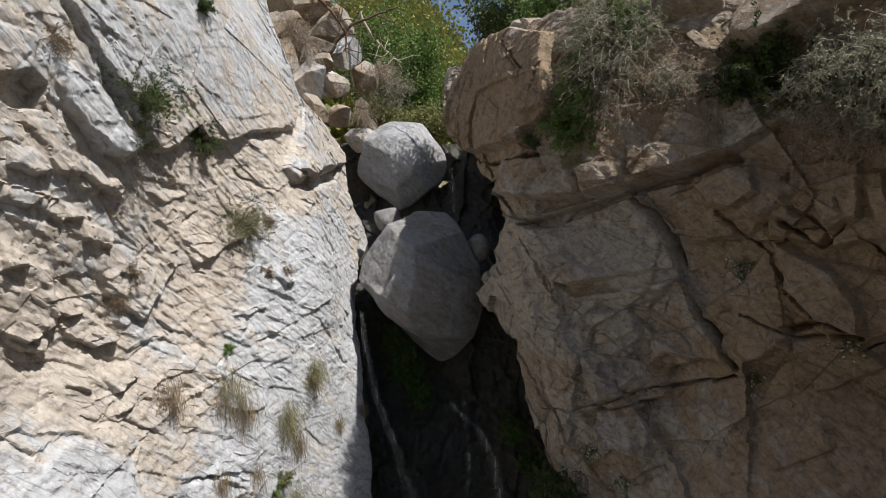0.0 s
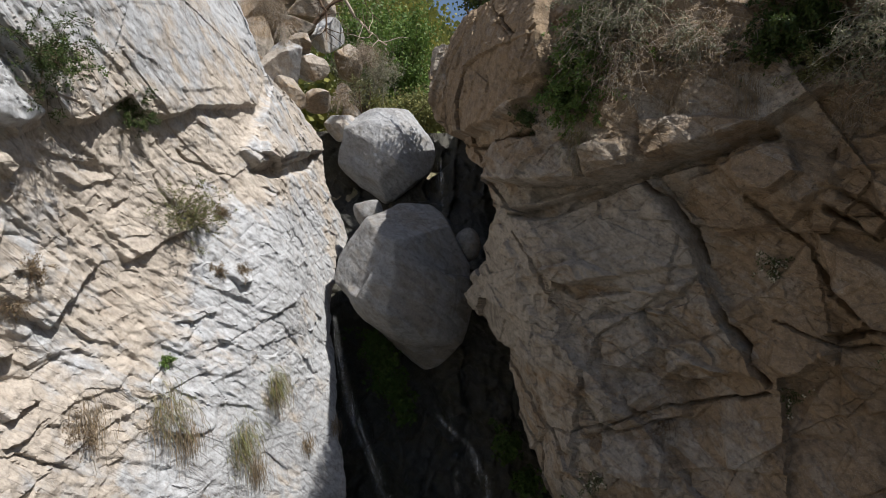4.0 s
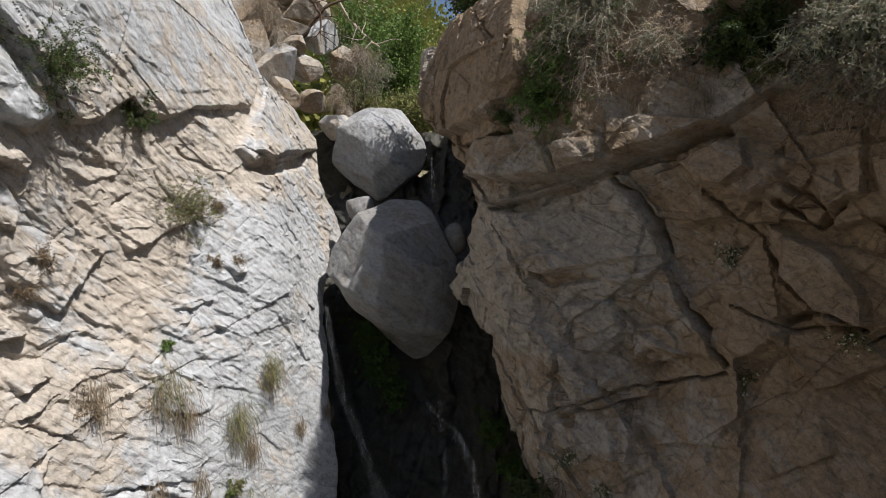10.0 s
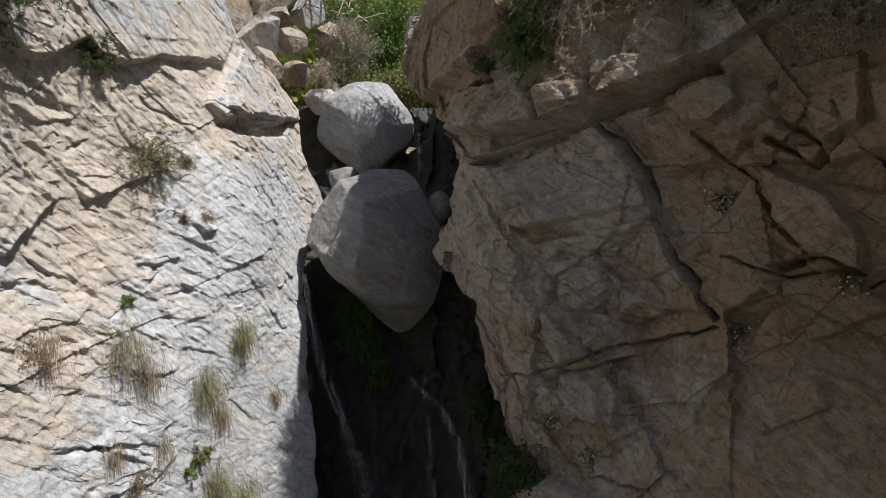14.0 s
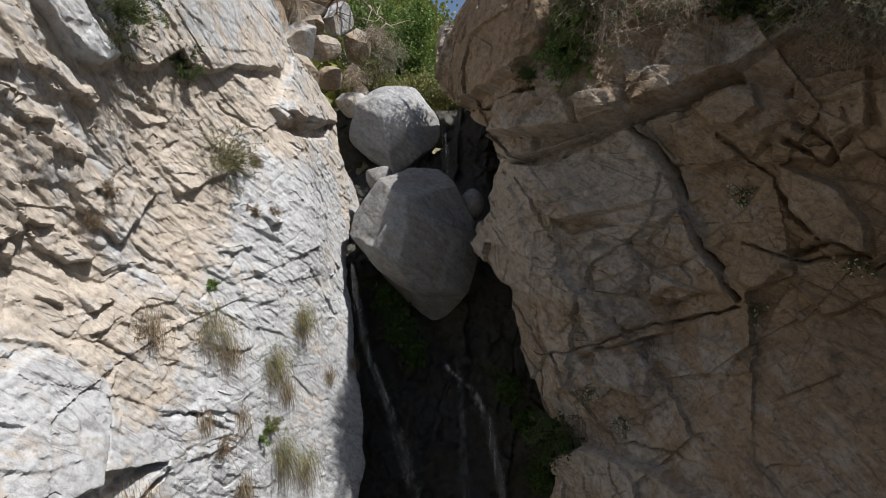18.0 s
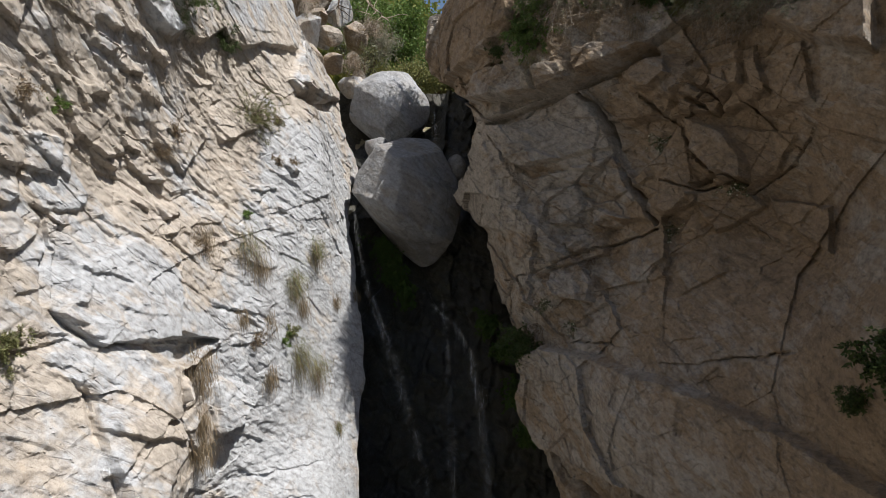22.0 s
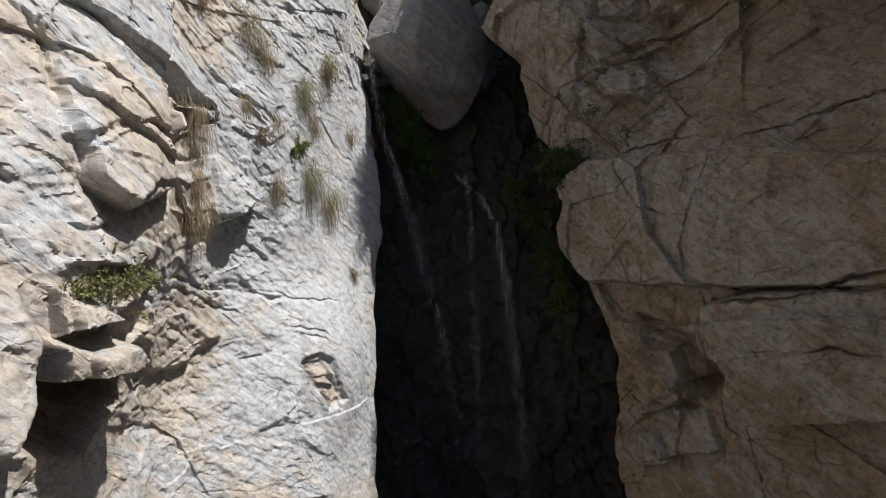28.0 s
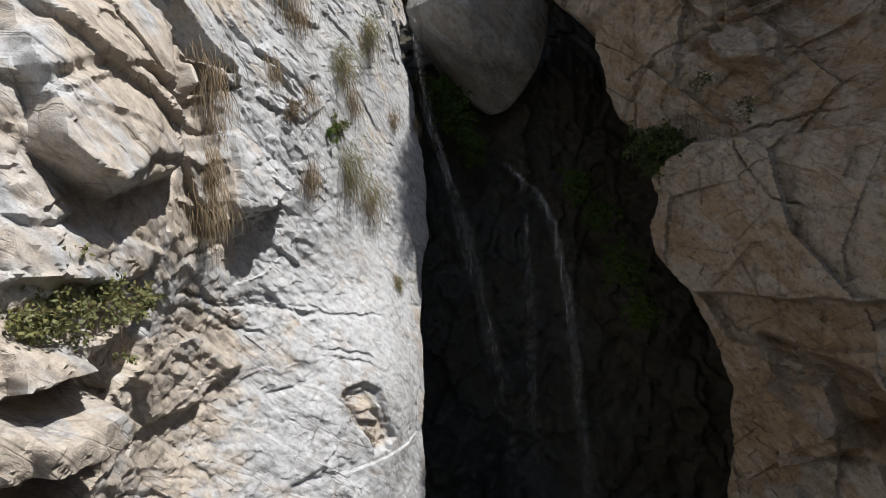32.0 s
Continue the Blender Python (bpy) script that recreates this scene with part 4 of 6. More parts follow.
left.crack([(4.47, 5.33), (4.78, 5.24)], 0.028, 0.03)
left.crack([(5.08, 4.79), (6.12, 4.85)], 0.028, 0.03)
left.crack([(3.05, 3.17), (3.32, 3.22), (3.56, 3.4)], 0.028, 0.03)
left.crack([(2.7, 4.54), (3.09, 4.36), (3.53, 4.42)], 0.028, 0.03)
left.crack([(1.6, 4.72), (2.4, 4.48), (2.67, 4.25)], 0.028, 0.03)
right.crack([(9.15, 14.72), (9.41, 13.97), (9.33, 13.24)], 0.06, 0.15)
right.block([(10.21, 13.49), (9.82, 14.43), (9.37, 14.92), (9.44, 13.98), (9.45, 13.26)], -0.12, (0, 0), 0.08, 0.3)
right.crack([(10.2, 13.39), (7.5, 12.56), (5.88, 12.47)], 0.09, 0.25)
right.crack([(6.96, 14.7), (6.15, 13.9), (6.26, 13.6), (5.71, 13.07), (5.58, 12.93)], 0.04, 0.1)
right.block([(5.94, 12.02), (5.41, 12.31), (5.17, 12.14), (5.17, 11.79), (5.94, 11.85)], 0.1, (0, -0.1), 0.06, 0.1)  # lip of the ledge, toned paler for a dapple of sun
right.block([(7.5, 12.53), (5.89, 12.45), (5.66, 12.22), (5.98, 11.83), (5.93, 11.51), (6.37, 11.48), (7.09, 11.99)], 0.12, (0, -0.15), 0.07, 0.45)
right.block([(5.11, 12.13), (4.67, 12.45), (4.57, 11.91), (5.13, 11.75)], 0.12, (0.05, -0.15), 0.05, 0.35)
right.block([(6.38, 11.41), (5.93, 11.48), (5.13, 11.69), (4.58, 11.86), (4.38, 11.91), (4.39, 11.82), (5.14, 11.57), (5.92, 11.29)], -0.22, (0, 0), 0.06, 0.6)  # shadowed undercut
right.block([(4.38, 11.97), (3.75, 12.1), (3.21, 12.23), (3.16, 12.14), (3.75, 11.98), (4.39, 11.84)], -0.22, (0, 0), 0.06, 0.6)
right.block([(3.74, 12.06), (3.04, 12.08), (2.9, 11.71), (3.17, 11.52), (3.48, 11.58), (3.78, 11.91)], 0.2, (-0.05, -0.2), 0.05, 0.95)  # tan slab under the brow
right.block([(4.51, 12.43), (3.8, 12.42), (3.21, 12.26), (3.75, 12.13), (4.37, 11.98)], 0.16, (0, -0.15), 0.06, 0.8)
right.crack([(4.62, 11.79), (4.43, 11.59), (4.15, 11.18), (4.06, 10.83), (3.97, 10.5), (3.8, 10.16), (3.53, 9.7), (3.34, 9.41)], 0.12, 0.3)
right.block([(4.39, 11.62), (3.72, 11.85), (3.05, 11.41), (2.97, 10.97), (3.24, 10.53), (3.73, 10.2), (3.93, 10.57), (4.04, 10.91)], -0.1, (0, 0.05), 0.08, 0.6)
right.block([(2.62, 12.07), (1.89, 12.02), (1.9, 11.32), (2.2, 11.21), (2.68, 11.57)], 0.2, (0, -0.15), 0.07, 0.95)  # tan block
right.block([(2.89, 11.46), (2.67, 11.54), (2.24, 11.19), (2.34, 11.06), (2.84, 11.16)], 0.16, (0, -0.2), 0.05, 0.95)
right.block([(2.83, 11.1), (2.21, 10.74), (1.94, 10.23), (1.94, 10.0), (2.28, 10.04), (2.7, 10.55)], 0.26, (0, -0.15), 0.07, 0.95)  # great tan slab
right.crack([(3.44, 11.53), (2.95, 10.97), (2.7, 10.49), (2.32, 10.08)], 0.06, 0.15)
right.crack([(2.68, 11.32), (2.3, 11.03), (2.06, 11.29), (1.9, 11.39)], 0.08, 0.25)
right.crack([(2.71, 9.99), (2.23, 10.11), (1.95, 9.97)], 0.09, 0.25)
right.block([(5.75, 10.88), (5.41, 10.92), (5.2, 10.54), (5.38, 10.45), (5.64, 10.53)], 0.12, (0.1, 0.35), 0.05, 0.0)  # pale broken scar
right.block([(5.69, 10.52), (5.38, 10.43), (4.76, 10.62), (4.05, 10.74), (3.99, 10.6), (4.77, 10.39), (5.42, 10.27)], -0.1, (0, 0), 0.06, 0.5)
right.block([(8.02, 10.11), (6.42, 11.04), (6.17, 10.68), (5.95, 9.97), (5.27, 9.56), (5.46, 9.28), (6.12, 9.29), (7.38, 9.49)], 0.1, (0.1, 0), 0.08, 0.05)  # grey outer rib
right.crack([(6.24, 11.16), (5.92, 10.68), (5.65, 10.15), (5.54, 9.93)], 0.06, 0.15)
right.block([(5.15, 9.98), (4.78, 10.14), (4.56, 9.74), (4.69, 9.36), (5.11, 9.42)], 0.1, (0, -0.25), 0.05, 0.6)
right.block([(4.51, 9.74), (3.71, 9.45), (4.08, 9.33), (4.43, 9.38)], 0.14, (0, -0.3), 0.05, 0.35)
right.block([(4.69, 10.15), (4.27, 10.05), (4.06, 9.81), (4.38, 9.75), (4.62, 9.93)], -0.16, (0, 0), 0.06, 0.6)
right.block([(5.44, 9.55), (4.99, 9.35), (4.8, 8.85), (5.19, 8.96)], 0.1, (0.1, -0.2), 0.05, 0.3)
right.block([(4.87, 9.06), (4.33, 9.24), (4.26, 8.97), (4.68, 8.84)], 0.1, (0, -0.3), 0.05, 0.3)
right.block([(5.12, 8.52), (4.66, 8.5), (4.48, 7.99), (4.97, 8.1)], 0.1, (0.1, -0.2), 0.05, 0.3)
right.block([(3.91, 8.82), (3.25, 8.85), (3.03, 8.5), (3.71, 8.36)], 0.07, (0, -0.1), 0.06, 0.5)
right.block([(3.26, 10.13), (2.75, 10.3), (2.61, 9.94), (3.04, 9.51), (3.34, 9.59)], 0.08, (0, -0.15), 0.08, 0.7)
right.tint([(2.99, 12.21), (1.87, 12.03), (1.93, 9.99), (2.7, 10.43)], 1.0, 0.6, 1.0)
right.tint([(5.65, 11.38), (4.28, 11.41), (3.98, 10.78), (5.14, 10.47), (5.64, 10.92)], 0.05, 0.5, 1.0)
left.tint([(0.04, 6.98), (1.31, 7.57), (1.27, 6.83), (2.26, 7.23), (2.39, 6.02), (1.23, 5.73), (1.05, 5.41), (0.67, 4.8), (0.63, 4.16), (0.01, 4.53)], 0.75, 0.5, 0.85)
left.tint([(1.08, 5.33), (2.72, 5.02), (2.59, 4.09), (2.07, 3.9), (2.33, 3.33), (0.7, 4.11)], 0.8, 0.6, 0.8)
# broken relief: rough in the rubble of the left wall, smooth where the water has washed it and on its great slabs
S, Z = left.S, left.Z
rubble = 0.25 + 0.72 * np.exp(-((S - 1.6) / 1.7) ** 2 - ((Z - 10.3) / 2.4) ** 2) + 0.45 * np.exp(-((S - 0.3) / 1.5) ** 2 - ((Z - 5.5) / 2.0) ** 2)
calm = 1 - 0.8 * step(3.5, 4.6, S) * step(9.2, 8.0, Z)
calm *= 1 - 0.75 * np.exp(-((S - 3.7) / 1.7) ** 4 - ((Z - 14.4) / 1.5) ** 4)
calm *= 1 - 0.7 * np.exp(-((S - 1.6) / 0.9) ** 4 - ((Z - 7.0) / 1.2) ** 4)
rubble *= calm
left.fracture(-38, [(1.3, 0.06), (0.5, 0.028), (0.2, 0.012)], 0.15 + 0.35 * calm + 0.5 * rubble, 100, 2.4)
left.fracture(10, [(1.6, 0.05), (0.6, 0.018), (0.22, 0.008)], 0.2 + 0.6 * calm, 140, 1.7)
left.plates(-38, 0.42, 0.050, rubble, 0.6, 620, 2.6)
left.plates(-33, 0.20, 0.045, (0.15 + 0.85 * rubble), 0.55, 640, 3.2)
left.plates(-25, 0.30, 0.040, (0.1 + 0.8 * calm), 0.6, 648, 2.2)
left.plates(5, 0.40, 0.030, calm, 0.4, 660, 1.8)
left.plates(-42, 0.10, 0.024, (0.2 + 0.8 * rubble), 0.5, 680, 3.4)
left.plates(-30, 0.06, 0.014, (0.15 + 0.7 * calm), 0.6, 695, 3.0)
left.plates(15, 0.085, 0.014, (0.15 + 0.7 * calm), 0.45, 698, 2.0)
left.joints(-40, 0.7, 0.03, 0.03, 0.4 * calm + 0.6 * rubble, 180, 2.8)
left.joints(70, 0.9, 0.03, 0.025, 0.6 * calm, 188, 1.8)
left.D += 0.03 * fractal(S * 0.8, Z * 0.8, 3, 3) + (0.25 + 0.55 * calm) * (0.02 * facets(S * 4.5 + Z * 3, Z * 9 - S * 2, 8) + 0.008 * facets(S * 11, Z * 17 + S * 5, 9))
weather = 0.45 + 0.45 * np.exp(-((right.S - 5) / 2.0) ** 2 - ((right.Z - 9.0) / 2.0) ** 2) - 0.2 * step(4.2, 3.2, right.S) * step(8.6, 7.6, right.Z) + 0.5 * np.exp(-((right.S - 4.2) / 0.9) ** 2 - ((right.Z - 3.3) / 1.3) ** 2)
right.fracture(38, [(1.5, 0.30), (0.55, 0.08), (0.2, 0.025)], weather, 200, 2.0)
right.fracture(-65, [(1.3, 0.16), (0.45, 0.04)], weather, 240, 1.7)
right.plates(-36, 0.55, 0.13, weather, 0.6, 720, 1.9)
right.plates(-30, 0.24, 0.06, weather, 0.55, 740, 2.4)
right.plates(55, 0.34, 0.05, weather, 0.45, 760, 2.0)
right.plates(-40, 0.11, 0.028, weather, 0.5, 780, 2.6)
right.plates(-20, 0.06, 0.011, 0.6, 0.5, 795, 2.4)
right.D += 0.04 * fractal(right.S * 0.8, right.Z * 0.8, 23, 3) + 0.022 * facets(right.S * 4, right.Z * 7 + right.S * 2, 28) + 0.011 * facets(right.S * 12, right.Z * 15, 29)
# the brow of the shaded wall, lower towards the camera's back, where the sun comes in over it
brow = np.interp(right.S, [-3, -0.65, 0.85, 1.95, 3.2, 5.0, 5.5, 6.5, 8.4, 9.8], [9.6, 10.8, 13.0, 14.8, 15.5, 15.0, 14.85, 15.0, 15.65, 15.5]) + 0.25 * fractal(right.S * 1.4, right.S * 0 + 1.7, 37, 4)
right.D -= 7.0 * np.maximum(0, right.Z - brow)
tagged(left.build("wall_left", GRANITE_PALE, False), "sunlit pale granite cliff, fractured and stained tan", "cliff", kind="structure")
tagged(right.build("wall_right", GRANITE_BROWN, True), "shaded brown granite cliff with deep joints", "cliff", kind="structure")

# the wet recess behind the falls, its deep shade put into the colour too
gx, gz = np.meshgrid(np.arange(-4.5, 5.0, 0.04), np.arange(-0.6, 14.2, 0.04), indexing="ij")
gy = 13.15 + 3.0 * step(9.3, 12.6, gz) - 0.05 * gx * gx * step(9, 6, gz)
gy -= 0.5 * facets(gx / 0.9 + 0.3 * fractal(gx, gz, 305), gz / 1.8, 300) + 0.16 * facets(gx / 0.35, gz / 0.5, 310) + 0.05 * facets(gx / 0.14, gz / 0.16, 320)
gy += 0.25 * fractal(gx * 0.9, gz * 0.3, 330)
tagged(mesh_grid("wall_recess", gx, gy, gz, WET_SHADED_ROCK, 0.5 + 0.5 * fractal(gx, gz, 340), False), "wet rock wall behind the falls, coloured near black for its deep shade", "cliff", kind="structure")


# the land around: the gorge's floor, the slopes above its walls and the chute above the falls
def land(x, y):
    xl = np.interp(y, [-60, 0, 6, 12, 15, 40], [-7.5, -6.0, -5.2, -4.6, -4.0, -6])
    xr = np.interp(y, [-60, 0, 4, 9, 13, 40], [8.5, 7.8, 7.2, 5.6, 3.9, 5])
    a, b = np.maximum(0, xl - x), np.maximum(0, x - xr)
    h = np.minimum(a * 6, 15.6) + 0.75 * np.maximum(0, a - 2.6)
    h = np.maximum(h, np.minimum(b * 6, np.interp(y, [-60, 0, 3, 7], [8.0, 8.0, 9.5, 13.3])) + 0.62 * np.maximum(0, b - 2.2))
    back = np.minimum(np.maximum(0, y - 14.2) * 6, 13.6) + np.interp(x / np.maximum(y, 1), [-0.03, 0.06], [0.50, 0.34]) * np.maximum(0, y - 17.0)
    h = np.maximum(h, np.where(y > 14.2, back, 0))
    far = np.hypot(x, y)
    h = np.minimum(h, 46 + 0.12 * far) * (1 - 0.75 * step(150, 380, far))
    rough = fractal(x * 0.35, y * 0.35, 400, 5)
    return h - 0.7 + (0.25 + 0.9 * step(3, 12, h)) * rough * 0.8 + 5 * value_noise(x * 0.03, y * 0.03, 410) * step(18, 60, far)


lx = np.concatenate([-np.geomspace(900, 30, 40), np.arange(-29, 29, 0.33), np.geomspace(30, 900, 40)])
ly = np.concatenate([-np.geomspace(900, 20, 36), np.arange(-19, 46, 0.33), np.geomspace(47, 900, 44)])
gx, gy = np.meshgrid(lx, ly, indexing="ij")
DARK_FLOOR = rock_material("dark_unseen_floor", (0.085, 0.08, 0.072), (0.07, 0.062, 0.05), (0.03, 0.028, 0.025), (0.06, 0.055, 0.035), rough=0.6, speck=0.3)
gz = land(gx, gy)
ground = tagged(mesh_grid("ground", gx, gy, gz, SOIL, 0.25 + 0.6 * step(14, 22, gy) + 0.5 * fractal(gx * 0.2, gy * 0.2, 430), False), "dry tan slopes and unseen gorge floor, darkened to cut bounced light", "ground", kind="structure")
# the unseen floor of the gorge is darkened so that less light bounces up
ground.data.materials.append(DARK_FLOOR)
ground.data.polygons.foreach_set("material_index", ((gz < 2.5) & (np.hypot(gx, gy) < 60))[:-1, :-1].astype(np.int32).ravel())


# ---- boulders ----
def noise3(p, k=0):
    i = np.floor(p)
    f = p - i
    f = f * f * (3 - 2 * f)
    out = 0
    for a in (0, 1):
        for b in (0, 1):
            for c in (0, 1):
                w = (f[:, 0] if a else 1 - f[:, 0]) * (f[:, 1] if b else 1 - f[:, 1]) * (f[:, 2] if c else 1 - f[:, 2])
                out = out + w * chance(i[:, 0] + a + 57 * (i[:, 2] + c), i[:, 1] + b, k)
    return out - 0.5


def fractal3(p, k=0, octaves=4, gain=0.5):
    out, amp = 0, 1.0
    for o in range(octaves):
        out = out + amp * noise3(p, k + o)
        p, amp = p * 2.03 + 1.3, amp * gain
    return out


def stone(name, centre, radii, faces, material, seed, fine=6, sharp=14, label="", category="boulder", wear=0.045, group="", prow=None, proud=0.0, cuts=0):
    """A boulder: an ellipsoid cut by faces (direction and distance from the centre), its edges worn round."""
    bm = bmesh.new()
    bmesh.ops.create_icosphere(bm, subdivisions=fine, radius=1)
    me = bpy.data.meshes.new(name)
    bm.to_mesh(me)
    bm.free()
    u = np.empty(len(me.vertices) * 3)
    me.vertices.foreach_get("co", u)
    u = u.reshape(-1, 3)
    inv = np.sqrt(((u / np.array(radii)) ** 2).sum(1)) ** sharp
    for x, y, z, d in faces:
        n = np.array((x, y, z)) / math.sqrt(x * x + y * y + z * z)
        inv = inv + np.maximum(0, u @ n / d) ** sharp
    rng = random.Random(seed)
    for _ in range(cuts):
        n = Vector((rng.gauss(0, 0.6), -1, rng.gauss(0, 0.6))).normalized()
        k = int(np.argmax(u @ np.array(n)))
        inv = inv + np.maximum(0, u @ np.array(n) / (inv[k] ** (-1 / sharp) * rng.uniform(0.90, 0.97))) ** sharp
    r = inv ** (-1 / sharp)
    size = float(np.mean(radii))
    p = u * r[:, None]
    r = r + size * (0.05 * fractal3(p / size * 1.1, seed, 3) + wear * fractal3(p / size * 4, seed + 9, 4, 0.6) + 0.006 * fractal3(p / size * 22, seed + 19, 3))
    if prow:
        # a lower part that stands out in front, under a broken line across the face
        line = np.interp(p[:, 0] + 0.05 * fractal3(p * 3, seed + 41, 3), [a for a, b in prow], [b for a, b in prow])
        r = r + proud * step(-0.03, 0.03, line - p[:, 2]) * step(0.0, 0.6, -p[:, 1]) * step(-1.15, -0.6, p[:, 0]) * step(-2.0, -0.9, p[:, 2] - 0.6 * line)
    me.vertices.foreach_set("co", (u * r[:, None]).astype(np.float32).ravel())
    me.polygons.foreach_set("use_smooth", np.ones(len(me.polygons), dtype=bool))
    me.attributes.new("mineral", "FLOAT", "POINT").data.foreach_set("value", np.clip(0.4 + 0.8 * fractal3(p / size * 1.3, seed + 29, 3), 0, 1).astype(np.float32))
    me.update()
    if category == "rock":
        me.set_sharp_from_angle(angle=radians(22))
    me.materials.append(material)
    ob = new(name, me)
    ob.location = centre
    return tagged(ob, label, category, group)


# the great chockstone, pointed below, and the rounder one above it
stone("chockstone", (-0.47, 11.9, 10.30), (1.5, 1.5, 2.05),
      [(1, 0, 0.02, 1.29), (0.95, 0, -0.3, 1.37), (0.8, 0, -0.6, 1.62), (0.9, 0, 0.43, 1.29), (0.6, 0, 0.8, 1.55), (0, 0, 1, 1.56), (-0.5, 0, 0.86, 1.42), (-0.8, 0, 0.6, 1.3), (-1, 0, 0.1, 1.31), (-0.81, 0, -0.58, 1.03), (-0.6, 0, -0.8, 1.27), (0.15, 0, -1, 1.88),
       (0.05, -0.45, 0.89, 1.08), (-0.7, -0.6, 0.39, 1.02), (0.55, -0.83, -0.1, 0.9), (-0.6, -0.4, -0.69, 0.87), (0.1, -0.7, -0.71, 1.065), (-0.35, -0.93, 0.1, 1.1)],
      GRANITE_GREY, 7, 7, label="great grey wedged boulder with flat worn faces, pointed below", sharp=110, wear=0.018,
      prow=[(-1.6, 0.1), (-1.15, 0.0), (-0.62, -0.14), (-0.38, 0.22), (-0.06, 0.62), (0.32, 0.30), (0.6, 0.16), (1.5, 0.05)], proud=0.26, cuts=2)
# the upper boulder's brighter light is put into its pale bluish granite
stone("chockstone", (-1.22, 15.9, 13.50), (1.30, 1.35, 1.40),
      [(-0.35, -0.45, 0.82, 1.02), (0.1, -0.1, 1, 1.22), (0.62, -0.75, 0.15, 0.95), (-0.3, -0.92, 0.2, 1.0), (-0.55, -0.5, -0.62, 1.02), (0.3, -0.7, -0.62, 1.12), (0.8, 0, 0.6, 1.2), (0.6, 0, -0.7, 1.2), (-0.85, -0.1, 0.2, 1.18), (-0.62, 0, -0.75, 1.1)],
      GRANITE_SKYLIT, 21, 7, label="angular boulder wedged above the falls, coloured paler and bluer for sky light", sharp=70, wear=0.03, cuts=14)
stone("stone", (0.78, 12.1, 11.0), (0.26, 0.26, 0.34), [(-0.3, -0.8, 0.4, 0.24)], GRANITE_GREY, 31, 4, label="small grey stone jammed beside a boulder", category="stone")
stone("stone", (-1.36, 13.3, 11.75), (0.34, 0.34, 0.34), [(-0.3, -0.8, 0.5, 0.24), (0.6, -0.7, 0.2, 0.24), (-0.2, 0, 1, 0.22), (-0.8, -0.4, -0.3, 0.25)], GRANITE_GREY, 35, 4, label="small grey stone jammed between boulders", category="stone")
# ---- plants ----
def part(name, verts, quads, material, parent, label=""):
    me = bpy.data.meshes.new(name)
    me.from_pydata(verts, [], quads)
    me.polygons.foreach_set("use_smooth", np.ones(len(me.polygons), dtype=bool))
    me.materials.append(material)
    ob = new(name, me)
    ob.parent = parent
    if label:
        ob["label"] = label
    return ob


def thing(name, where, label, category, group=""):
    ob = new(name)
    ob.location, ob.empty_display_size = where, 0.1
    return tagged(ob, label, category, group)


def tube(verts, quads, pts, r0, r1, sides=4):
    """A tapering stem along points."""
    base, n = len(verts), len(pts)
    for i, p in enumerate(pts):
        a = (pts[min(i + 1, n - 1)] - pts[max(i - 1, 0)]).normalized()
        x = a.orthogonal().normalized()
        y = a.cross(x)
        r = r0 + (r1 - r0) * i / (n - 1)
        for k in range(sides):
            w = 2 * math.pi * k / sides
            verts.append(p + r * (math.cos(w) * x + math.sin(w) * y))
    for i in range(n - 1):
        for k in range(sides):
            a, b = base + i * sides + k, base + i * sides + (k + 1) % sides
            quads.append((a, b, b + sides, a + sides))


def blade(verts, quads, pts, width, side):
    """A narrow grass blade along points, tapering to its tip."""
    base, n = len(verts), len(pts)
    for i, p in enumerate(pts):
        w = width * (1 - 0.9 * (i / (n - 1)) ** 1.5)
        verts.extend((p - w * side, p + w * side))
    for i in range(n - 1):
        a = base + 2 * i
        quads.append((a, a + 1, a + 3, a + 2))


def leaf(verts, quads, p, way, up, length, width):
    side = way.cross(up)
    if side.length < 1e-3:
        side = way.orthogonal()
    side.normalize()
    fold = side.cross(way).normalized() * width * 0.25
    b = len(verts)
    verts.extend((p, p + way * length * 0.45 + side * width + fold, p + way * length, p + way * length * 0.45 - side * width + fold))
    quads.append((b, b + 1, b + 2, b + 3))


